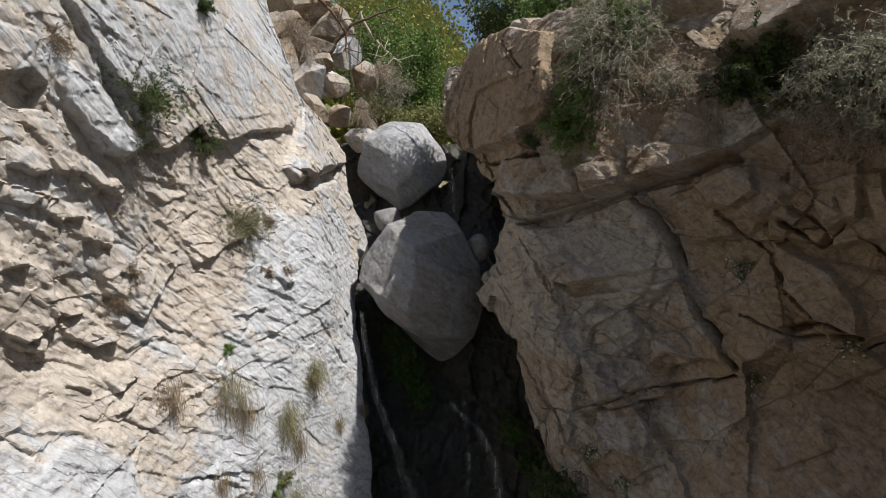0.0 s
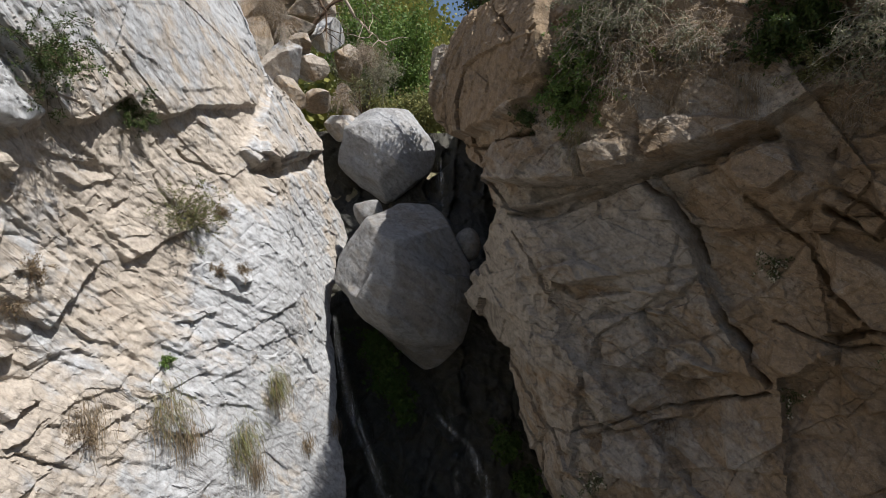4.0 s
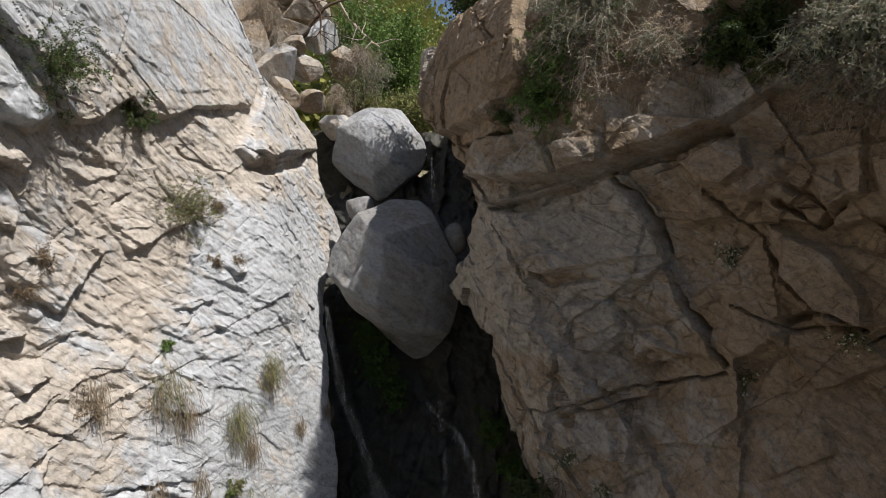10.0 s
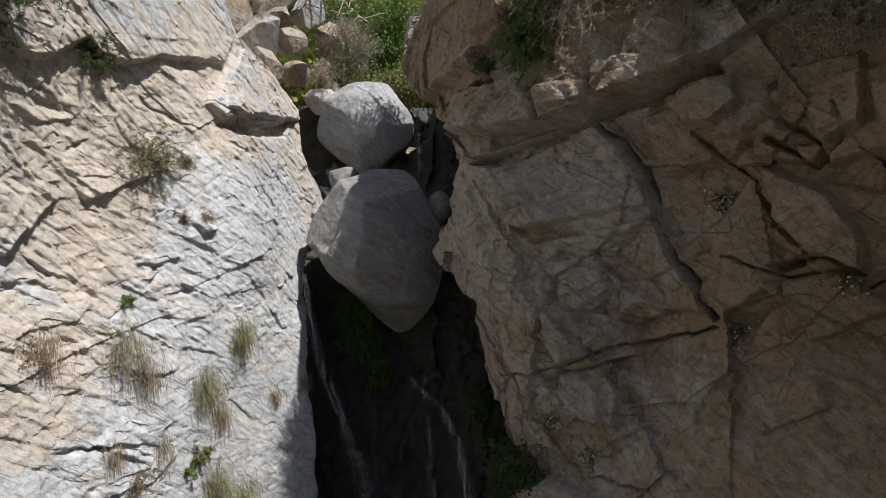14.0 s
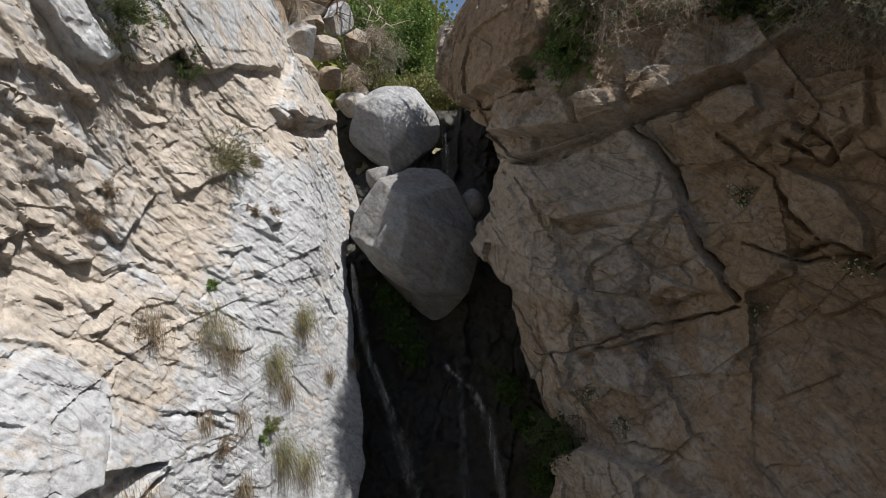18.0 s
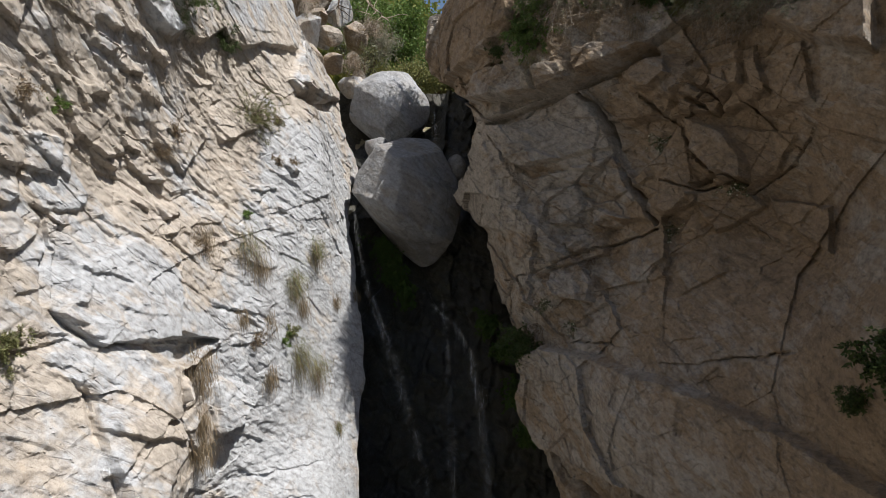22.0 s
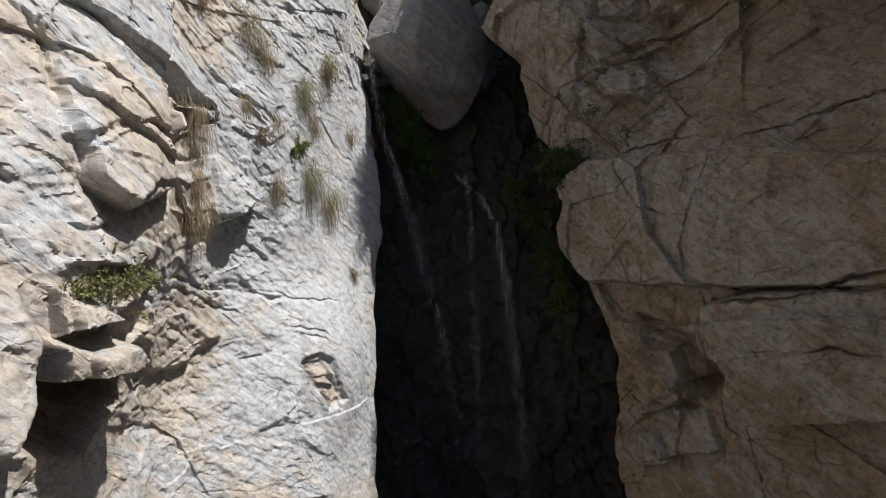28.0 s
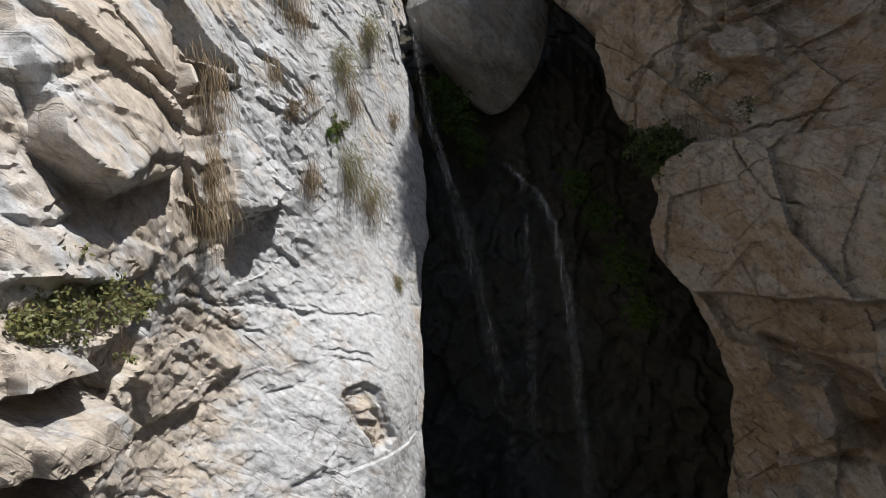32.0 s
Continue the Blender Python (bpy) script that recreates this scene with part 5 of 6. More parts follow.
# stems, twigs a stem, leaves a twig, leaf length, leaf width share, up, droop, stem radius
KINDS = {
    "green": (9, 4, 20, 0.030, 0.28, 0.9, 0.5, 0.004, "LEAF", "DARK_TWIG"),
    "dark": (24, 6, 22, 0.026, 0.25, 0.5, 0.6, 0.004, "LEAF_DARK", "DARK_TWIG"),
    "grey": (20, 6, 20, 0.028, 0.24, 0.6, 0.5, 0.005, "LEAF_SAGE", "DARK_TWIG"),
    "dry": (24, 6, 5, 0.03, 0.2, 0.5, 0.8, 0.004, "DRY_GRASS", "DARK_TWIG"),
    "vine": (22, 7, 24, 0.045, 0.25, 0.25, 1.2, 0.005, "LEAF", "DARK_TWIG"),
    "greybig": (26, 8, 13, 0.038, 0.2, 0.6, 1.0, 0.005, "LEAF_GREY", "DRY_TWIG"),
    "drybig": (34, 9, 4, 0.045, 0.15, 0.35, 1.2, 0.004, "DRY_GRASS", "DRY_TWIG"),
    "darkbig": (24, 8, 24, 0.045, 0.28, 0.5, 0.9, 0.005, "LEAF_DARK", "DARK_TWIG"),
    "flower": (10, 5, 10, 0.023, 0.28, 0.5, 0.7, 0.003, "LEAF_DARK", "DARK_TWIG"),
    "moss": (26, 8, 18, 0.045, 0.4, 0.1, 1.5, 0.003, "MOSS", "DARK_TWIG"),
    "root": (30, 4, 2, 0.03, 0.2, -0.4, 1.4, 0.0045, "LEAF_GREY", "DRY_TWIG"),
    "sage": (9, 5, 15, 0.034, 0.3, 0.7, 0.5, 0.004, "LEAF_SAGE", "DARK_TWIG"),
    "tree": (30, 9, 26, 0.075, 0.3, 1.0, 0.35, 0.008, "LEAF", "DARK_TWIG"),
    "drydark": (22, 6, 2, 0.03, 0.2, 0.4, 0.9, 0.004, "DRY_GRASS", "DARK_TWIG"),
}
MATS = {"LEAF": LEAF, "MOSS": MOSS, "LEAF_DARK": LEAF_DARK, "LEAF_SAGE": LEAF_SAGE, "LEAF_GREY": LEAF_GREY, "DRY_GRASS": DRY_GRASS, "DRY_TWIG": DRY_TWIG, "DARK_TWIG": DARK_TWIG}
FLOWER = plain("pale_flower", (0.55, 0.52, 0.42), 0.8, 0.2, 30)


def shrub(where, out, kind, size, seed, label, name="shrub"):
    rng = random.Random(seed)
    stems, twigs, leaves, ll, lw, up, droop, rad, lm, tm = KINDS[kind]
    stems = int(stems * max(1.0, (size / 0.45) ** 1.4))
    sv, sq, lv, lq, fv, fq = [], [], [], [], [], []
    gauss = lambda: Vector((rng.gauss(0, 1), rng.gauss(0, 1), rng.gauss(0, 1)))
    for _ in range(stems):
        way = (out * rng.uniform(0.4, 1.1) + Vector((0, 0, up)) + gauss() * 0.5).normalized()
        length = size * rng.uniform(0.5, 1.1)
        pts = [Vector(gauss() * size * 0.08) - out * 0.06]
        for i in range(7):
            way = (way + Vector((0, 0, -droop * 0.22)) + gauss() * 0.16).normalized()
            pts.append(pts[-1] + way * length / 7)
        tube(sv, sq, pts, rad, rad * 0.4, 3)
        for _ in range(twigs):
            k = rng.randint(2, 7)
            tw = (way * 0.4 + gauss() * 0.7 + out * 0.2).normalized()
            tp = [pts[k].copy()]
            tl = size * rng.uniform(0.1, 0.3)
            for i in range(3):
                tw = (tw + Vector((0, 0, -droop * 0.2)) + gauss() * 0.2).normalized()
                tp.append(tp[-1] + tw * tl / 3)
            tube(sv, sq, tp, rad * 0.55, rad * 0.25, 3)
            for _ in range(leaves):
                q = rng.choice(tp[1:]) + gauss() * 0.012
                leaf(lv, lq, q, (tw * 0.5 + gauss() * 0.8).normalized(), gauss().normalized(), ll * rng.uniform(0.6, 1.3), ll * lw * rng.uniform(0.8, 1.2))
            if kind == "flower" and rng.random() < 0.45:
                for _ in range(5):
                    leaf(fv, fq, tp[-1], gauss().normalized(), gauss().normalized(), 0.02, 0.01)
    ob = thing(name, where, label, "shrub")
    part("stem", sv, sq, MATS[tm], ob)["kind"] = "stuff"
    part("foliage", lv, lq, MATS[lm], ob)["kind"] = "stuff"
    if fv:
        part("flower", fv, fq, FLOWER, ob, "pale dry flower heads")["kind"] = "stuff"
    return ob


def tuft(where, out, kind, size, seed, label):
    rng = random.Random(seed)
    gauss = lambda: Vector((rng.gauss(0, 1), rng.gauss(0, 1), rng.gauss(0, 1)))
    sets = {"dry": (420, 0), "mixed": (380, 230), "green": (300, 380)}[kind]
    ob = thing("grass_tuft", where, label, "grass tuft")
    for count, material, name in ((sets[0], DRY_GRASS, "dry_grass"), (sets[1], GREEN_GRASS, "green_grass")):
        v, q = [], []
        for _ in range(count):
            green = name == "green_grass"
            way = (out * rng.uniform(0.3, 1.0) + Vector((0, 0, 0.8 if green else -0.5)) + gauss() * 0.33).normalized()
            length = size * rng.uniform(0.3, 1.1) * (0.7 if green else 0.9)
            pts = [gauss() * size * 0.24 - out * 0.03 + Vector((0, 0, rng.uniform(-0.45, 0.2) * size))]
            for i in range(6):
                way = (way + Vector((0, 0, -0.42 if green else -0.6)) + gauss() * 0.07).normalized()
                pts.append(pts[-1] + way * length / 6)
            blade(v, q, pts, 0.0035 if green else 0.0028, way.cross(gauss()).normalized())
        if v:
            part(name, v, q, material, ob)["kind"] = "stuff"
    return ob


def shrub_on(cliff, s, z, kind, size, seed, label):
    return shrub(cliff.xyz(s, z), Vector((*cliff.n, 0.0)), kind, size, seed, label)


def tuft_on(cliff, s, z, kind, size, seed, label):
    return tuft(cliff.xyz(s, z), Vector((*cliff.n, 0.0)), kind, size, seed, label)


shrub_on(left, 1.90, 12.73, 'dark', 0.65, 1, 'dark green shrub rooted in a crack of pale rock')
shrub_on(left, 2.19, 12.74, 'green', 0.45, 2, 'thin green stems beside a darker shrub')
shrub_on(left, 3.13, 12.57, 'dark', 0.40, 3, 'small dark shrub hanging under a rock lip')
shrub_on(left, 3.81, 11.32, 'grey', 0.70, 4, 'sparse grey-green shrub growing from bare rock')
shrub_on(left, 1.94, 10.74, 'dry', 0.22, 5, 'small dry shrub on broken rock')
shrub_on(left, 1.79, 10.39, 'dry', 0.20, 6, 'small dry shrub on broken rock')
shrub_on(left, 3.37, 9.51, 'green', 0.22, 7, 'small leafy green plant on a rock face')
tuft_on(left, 3.33, 9.06, 'mixed', 0.55, 8, 'hanging half-dry grass tuft on pale rock')
tuft_on(left, 3.56, 8.73, 'dry', 0.40, 9, 'hanging dry grass tuft on pale rock')
tuft_on(left, 4.40, 8.35, 'green', 0.50, 10, 'yellow-green grass tuft hanging on pale rock')
tuft_on(left, 2.42, 9.17, 'dry', 0.40, 11, 'thin dry grass hanging down a rock face')
shrub_on(left, 2.36, 9.02, 'dry', 0.30, 12, 'dry twiggy plant on a rock face')
tuft_on(left, 4.54, 6.94, 'green', 0.55, 13, 'green and dry grass tuft on a pale rock face')
tuft_on(left, 5.08, 6.58, 'mixed', 0.50, 14, 'half-dry grass tuft on a pale rock face')
tuft_on(left, 3.73, 6.75, 'dry', 0.35, 15, 'dry grass tuft in a rock joint')
shrub_on(left, 4.12, 7.20, 'green', 0.20, 16, 'small leafy plant above a grass tuft')
tuft_on(left, 1.87, 7.34, 'dry', 0.45, 17, 'dry brown grass in a rock hollow')
tuft_on(left, 1.86, 6.52, 'dry', 0.30, 18, 'dry brown grass in a rock hollow')
tuft_on(left, 1.86, 6.18, 'dry', 0.40, 19, 'dry brown grass under a rock step')
tuft_on(left, 5.55, 5.26, 'mixed', 0.25, 20, 'small half-green tuft at the edge of the wall')
shrub_on(left, 0.01, 5.37, 'sage', 0.26, 21, 'dull green shrub on a rock ledge')
shrub_on(left, 0.14, 5.39, 'sage', 0.34, 121, 'dull green shrub on a rock ledge')
shrub_on(left, 0.30, 5.41, 'sage', 0.34, 221, 'dull green shrub on a rock ledge')
shrub_on(left, 0.48, 5.42, 'sage', 0.34, 321, 'dull green shrub on a rock ledge')
shrub_on(left, 0.69, 5.42, 'sage', 0.28, 421, 'dull green shrub on a rock ledge')
shrub_on(left, -0.04, 12.24, 'root', 0.50, 24, 'grey root-like shrub hanging under a rock edge')
shrub_on(left, -0.12, 12.02, 'root', 0.42, 32, 'grey dry stems hanging under a rock edge')
shrub_on(left, -0.09, 12.30, 'grey', 0.35, 33, 'grey-green crown of a hanging shrub')
shrub_on(left, -0.01, 10.54, 'green', 0.20, 25, 'small green weed on broken rock')
shrub_on(left, 3.89, 3.81, 'drydark', 0.28, 26, 'brown clump of dead roots on pale rock')
shrub_on(left, 4.18, 3.41, 'drydark', 0.24, 27, 'brown clump of dead roots on pale rock')
shrub_on(left, 3.02, 14.37, 'dark', 0.25, 28, 'dark weed on the face of a slab')
shrub_on(left, 4.26, 10.65, 'dry', 0.18, 29, 'tiny dry weed in a rock joint')
tuft_on(left, 3.07, 7.83, 'dry', 0.30, 30, 'dry grass tuft in a rock joint')
shrub_on(left, -0.77, 8.04, 'grey', 0.30, 31, 'sparse grey weed on near rock')
shrub_on(right, 4.59, 14.42, 'vine', 0.70, 40, 'light green shrub on the brow of the wall')
shrub_on(right, 5.06, 13.75, 'vine', 0.75, 41, 'green climbing shrub hanging over a rock brow')
shrub_on(right, 5.15, 13.32, 'vine', 0.75, 42, 'green climbing shrub hanging over a rock brow')
shrub_on(right, 5.31, 12.93, 'vine', 0.65, 142, 'green hanging shrub over a rock ledge')
shrub_on(right, 4.69, 14.26, 'greybig', 1.00, 43, 'pale grey-green twiggy shrub on the brow of the wall')
shrub_on(right, 4.53, 13.82, 'greybig', 1.10, 44, 'grey twiggy shrub on the brow of the wall')
shrub_on(right, 4.72, 13.45, 'drybig', 1.00, 144, 'grey dry stems hanging over a rock brow')
shrub_on(right, 3.90, 13.43, 'drybig', 0.80, 45, 'pale dry shrub spilling over a rock ledge')
shrub_on(right, 3.97, 13.28, 'greybig', 0.55, 145, 'pale shrub with a few leaves on a rock ledge')
shrub_on(right, 3.51, 13.22, 'drybig', 0.60, 46, 'pale dry shrub under an overhang')
shrub_on(right, 2.86, 13.36, 'darkbig', 0.80, 47, 'dark green shrub in the shade of an overhang')
shrub_on(right, 3.21, 13.21, 'darkbig', 0.60, 147, 'dark shrub in the shade of an overhang')
shrub_on(right, 2.75, 12.75, 'grey', 0.45, 48, 'grey-green shrub on a shaded ledge')
shrub_on(right, 2.15, 13.05, 'greybig', 0.90, 49, 'grey-green shrub hanging from a shaded ledge')
shrub_on(right, 1.84, 13.02, 'greybig', 0.90, 50, 'grey-green shrub hanging from a shaded ledge')
shrub_on(right, 2.04, 12.63, 'drybig', 0.80, 51, 'dry brown shrub hanging from a shaded ledge')
shrub_on(right, 1.72, 12.49, 'drybig', 0.80, 151, 'dry brown shrub hanging from a shaded ledge')
shrub_on(right, 5.95, 12.67, 'dark', 0.30, 52, 'small dark shrub under a rock cap')
tuft_on(right, 5.16, 12.29, 'mixed', 0.40, 53, 'grass hanging on a pale ledge')
tuft_on(right, 4.09, 12.67, 'dry', 0.40, 54, 'dry roots hanging under a ledge')
tuft_on(right, 3.41, 12.67, 'dry', 0.40, 55, 'dry roots hanging under a ledge')
tuft_on(right, 2.50, 12.39, 'dry', 0.40, 56, 'dry roots hanging under a ledge')
shrub_on(right, 3.26, 10.74, 'flower', 0.25, 57, 'small dark weed with pale flower heads')
shrub_on(right, 2.09, 9.91, 'flower', 0.35, 58, 'dark weed with pale flower heads')
shrub_on(right, 3.29, 10.74, 'flower', 0.25, 59, 'small dark weed on shaded rock')
shrub_on(right, 4.50, 8.71, 'drydark', 0.38, 60, 'dark dry twigs in a rock joint')
shrub_on(right, 3.12, 9.28, 'flower', 0.35, 61, 'dark weed along a rock joint')
shrub_on(right, 5.17, 7.92, 'flower', 0.45, 62, 'dark weed with pale flower heads in a rock angle')
shrub_on(right, 5.35, 7.47, 'drydark', 0.50, 63, 'dark dry twigs in a rock angle')
shrub_on(right, 5.73, 7.19, 'darkbig', 0.60, 64, 'dark plants at the wet edge of the wall')
shrub_on(right, 4.73, 7.49, 'flower', 0.30, 65, 'dark weed with pale flower heads')
shrub_on(right, -0.18, 7.98, 'darkbig', 0.62, 66, 'dense dark green shrub on a shaded wall')
shrub_on(right, -0.42, 8.12, 'darkbig', 0.62, 67, 'dense dark green shrub on a shaded wall')
shrub_on(right, -0.02, 7.80, 'darkbig', 0.5, 68, 'dense dark green shrub on a shaded wall')
shrub_on(right, -0.23, 8.95, 'drydark', 0.40, 69, 'grey dry twigs above a dark shrub')
shrub_on(right, 0.34, 7.29, 'dark', 0.30, 70, 'dark weed on a shaded wall')
shrub_on(right, 0.90, 12.33, 'greybig', 0.70, 152, 'grey-green shrub hanging from a shaded ledge')
shrub_on(right, 1.55, 12.77, 'greybig', 0.80, 153, 'grey-green shrub hanging from a shaded ledge')
shrub_on(right, 1.99, 12.88, 'darkbig', 0.60, 154, 'dark shrub in the shade of an overhang')
tuft_on(left, 5.06, 8.97, 'green', 0.40, 160, 'green and dry grass tuft on a pale rock face')
tuft_on(left, 4.66, 7.92, 'dry', 0.35, 161, 'dry brown grass hanging on a pale rock face')
tuft_on(left, 3.72, 7.69, 'dry', 0.30, 162, 'dry brown grass in a rock joint')
shrub_on(left, 3.34, 7.40, 'dry', 0.25, 163, 'dry twiggy plant in a rock joint')
shrub_on(left, 4.31, 7.36, 'grey', 0.25, 164, 'sparse grey-green weed on a pale rock face')
tuft_on(left, 2.05, 6.96, 'dry', 0.30, 165, 'dry brown grass under a rock step')
shrub_on(left, 4.40, 11.47, 'dry', 0.20, 166, 'small dry shrub on bare rock')
shrub_on(left, 4.55, 10.64, 'dry', 0.22, 167, 'small dry weed under a rock lip')
tuft_on(left, 5.78, 7.87, 'dry', 0.25, 168, 'dry grass in a rock joint')
tuft_on(left, 6.51, 7.94, 'dry', 0.25, 169, 'dry grass at the edge of the wall')
shrub_on(left, -0.48, 10.60, 'dry', 0.20, 170, 'small dry weed on broken rock')
shrub_on(left, 0.86, 13.04, 'dry', 0.30, 171, 'dry stems in a crack between blocks')
# ---- the falls: thin strands over the dark rock ----
WATER, wt, wb = mat("falling_water")
wb.inputs["Base Color"].default_value = (0.88, 0.9, 0.92, 1)
wb.inputs["Roughness"].default_value = 0.25
wo = wt.nodes["Material Output"]
clear = wt.nodes.new("ShaderNodeBsdfTransparent")
wmix = wt.nodes.new("ShaderNodeMixShader")
wt.links.new(ramp(wt, grain(wt, place(wt, (14, 14, 0.5)), 1.0, 6, 0.7), [(0.42, (0.01, 0.01, 0.01)), (0.68, (0.42, 0.42, 0.42))]), wmix.inputs[0])
wt.links.new(clear.outputs[0], wmix.inputs[1])
wt.links.new(wb.outputs[0], wmix.inputs[2])
wt.links.new(wmix.outputs[0], wo.inputs[0])


def stream(parent, path, width, strands, seed, spray=0):
    """Strands of water that follow a path of (x, y, z) and spread as they fall."""
    rng = random.Random(seed)
    v, q = [], []
    p = np.array(path, float)
    far = np.concatenate([[0], np.cumsum(np.linalg.norm(np.diff(p, axis=0), axis=1))])
    for _ in range(strands):
        a = rng.uniform(0, 0.5) ** 2 * far[-1]
        b = far[-1] * rng.uniform(0.85, 1.0)
        d = np.linspace(a, b, 40)
        off, sway = rng.gauss(0, 0.5), rng.uniform(0, 9)
        pts = []
        for t in d:
            k = t / far[-1]
            x, y, z = (np.interp(t, far, p[:, i]) for i in range(3))
            w = width * (0.35 + 0.9 * k)
            wig = 0.25 * w * math.sin(t * 2.1 + sway) + 0.12 * w * math.sin(t * 7.3 + 2 * sway)
            pts.append(Vector((x + off * w + wig, y - 0.05 - 0.05 * rng.random(), z)))
        blade(v, q, pts, rng.uniform(0.0022, 0.005), Vector((1, 0, 0)))
    for _ in range(spray):
        t = rng.uniform(0.25, 1) * far[-1]
        x, y, z = (np.interp(t, far, p[:, i]) for i in range(3))
        s = rng.uniform(0.004, 0.011)
        c = Vector((x + rng.gauss(0, 0.09), y - 0.1, z))
        b = len(v)
        v.extend((c + Vector((-s, 0, 0)), c + Vector((0, 0, -1.6 * s)), c + Vector((s, 0, 0)), c + Vector((0, 0, 1.6 * s))))
        q.append((b, b + 1, b + 2, b + 3))
    return part("stream", [a - parent.location for a in v], q, WATER, parent)


falls = thing("waterfall", (0, 12.0, 0), "thin strands of water falling down a dark wet recess", "waterfall")
stream(falls, [(-1.58, 10.85, 9.8), (-1.55, 10.9, 9.23), (-1.39, 11.08, 8.19), (-1.04, 11.25, 7.2), (-0.72, 11.42, 6.19), (-0.4, 11.6, 4.92), (-0.07, 11.78, 3.62), (0.22, 11.95, 2.06), (0.39, 12.12, 0.87), (0.49, 12.3, -0.3)], 0.15, 14, 1, 300)
stream(falls, [(0.45, 12.45, 7.6), (0.51, 12.4, 7.03), (0.59, 12.38, 6.01), (0.64, 12.36, 4.87), (0.72, 12.34, 2.83), (0.83, 12.32, 0.78), (0.88, 12.3, -0.3)], 0.13, 13, 2, 120)
stream(falls, [(0.1, 12.6, 7.6), (0.3, 12.5, 7.34), (0.81, 12.47, 6.93), (1.15, 12.44, 6.24), (1.37, 12.41, 5.09), (1.56, 12.39, 3.5), (1.69, 12.36, 2.14), (1.77, 12.33, 0.78), (1.81, 12.3, -0.3)], 0.15, 22, 3, 800)
stream(falls, [(0.25, 15.6, 13.3), (0.28, 15.3, 12.4), (0.3, 14.6, 11.2)], 0.2, 16, 4)

# hanging moss and ferns on the wet rock
for i, (x, y, z, size) in enumerate(((-1.06, 12.2, 9.15, 0.6), (-0.85, 12.2, 8.7, 0.6), (-0.74, 12.1, 8.38, 0.55), (-0.5, 12.1, 7.95, 0.5), (2.2, 11.0, 5.6, 0.6), (2.35, 10.6, 4.9, 0.5), (1.9, 11.6, 6.6, 0.5), (1.6, 11.9, 7.2, 0.5))):
    shrub(Vector((x, y + 0.25, z)), Vector((0, -1, 0)), "moss", size, 300 + i, "dark green moss and ferns hanging on wet rock", "moss")

# ---- above the falls ----
for i, (x, y, z, r, up) in enumerate(((-3.33, 15.5, 16.3, 0.42, 2.0), (-3.01, 17.0, 17.0, 0.62, 0.9), (-2.72, 18.0, 16.6, 0.6, 1.3), (-2.99, 15.2, 15.5, 0.42, 0.8), (-3.75, 14.9, 15.6, 0.7, 1.3),
                                      (-2.9, 15.3, 14.7, 0.5, 0.6), (-3.4, 14.8, 14.8, 0.55, 0.8), (-2.45, 15.9, 14.2, 0.5, 0.8), (-2.3, 16.8, 14.75, 0.4, 0.7), (-3.7, 16.3, 16.9, 0.6, 1.0), (-3.3, 16.2, 15.9, 0.5, 0.8), (-2.5, 16.6, 15.3, 0.4, 0.7),
                                      (-4.6, 15.8, 17.3, 1.1, 1.0), (-4.4, 16.6, 18.4, 1.1, 1.0), (-4.9, 15.4, 16.2, 0.9, 1.1), (-3.6, 17.4, 17.9, 0.8, 1.2))):
    rng = random.Random(500 + i)
    cuts = [(rng.uniform(-1, 1), rng.uniform(-1, 0.3), rng.uniform(-1, 1), r * rng.uniform(0.3, 0.8)) for _ in range(8)]
    stone("rock", (x, y, z), (r, r, r * up), cuts, GRANITE_PALE if i % 3 == 1 and i < 12 else GRANITE_BROWN, 510 + i, 5, 120, "broken pale rock on the slope above the falls", "rock", 0.05, "rocks above the falls")
# slabs lying on the brow of the shaded wall
stone("rock_slab", (4.95, 6.75, 13.95), (1.35, 1.0, 0.62), [(0, -0.25, -0.95, 0.34), (-0.1, -0.97, 0.1, 0.72), (0.05, -0.5, 0.86, 0.42), (-0.75, -0.3, 0.55, 0.8), (0.8, -0.5, 0, 1.1), (0, 0, 1, 0.5)], GRANITE_BROWN, 541, 6, 50, "great tan slab jutting over the brow of the wall", "rock", 0.03)
stone("rock_slab", (3.4, 8.0, 14.35), (0.95, 0.8, 0.45), [(0, -0.7, -0.7, 0.35), (-0.1, -0.3, 0.95, 0.32), (-0.7, -0.6, -0.2, 0.6), (0.7, -0.7, 0, 0.65)], GRANITE_BROWN, 545, 6, 30, "pale slab lying on the brow of the wall", "rock")
stone("rock_slab", (1.75, 10.6, 15.2), (0.5, 0.6, 0.3), [(0, -0.5, 0.85, 0.22)], GRANITE_BROWN, 548, 5, 30, "pale slab on top of the wall", "rock")


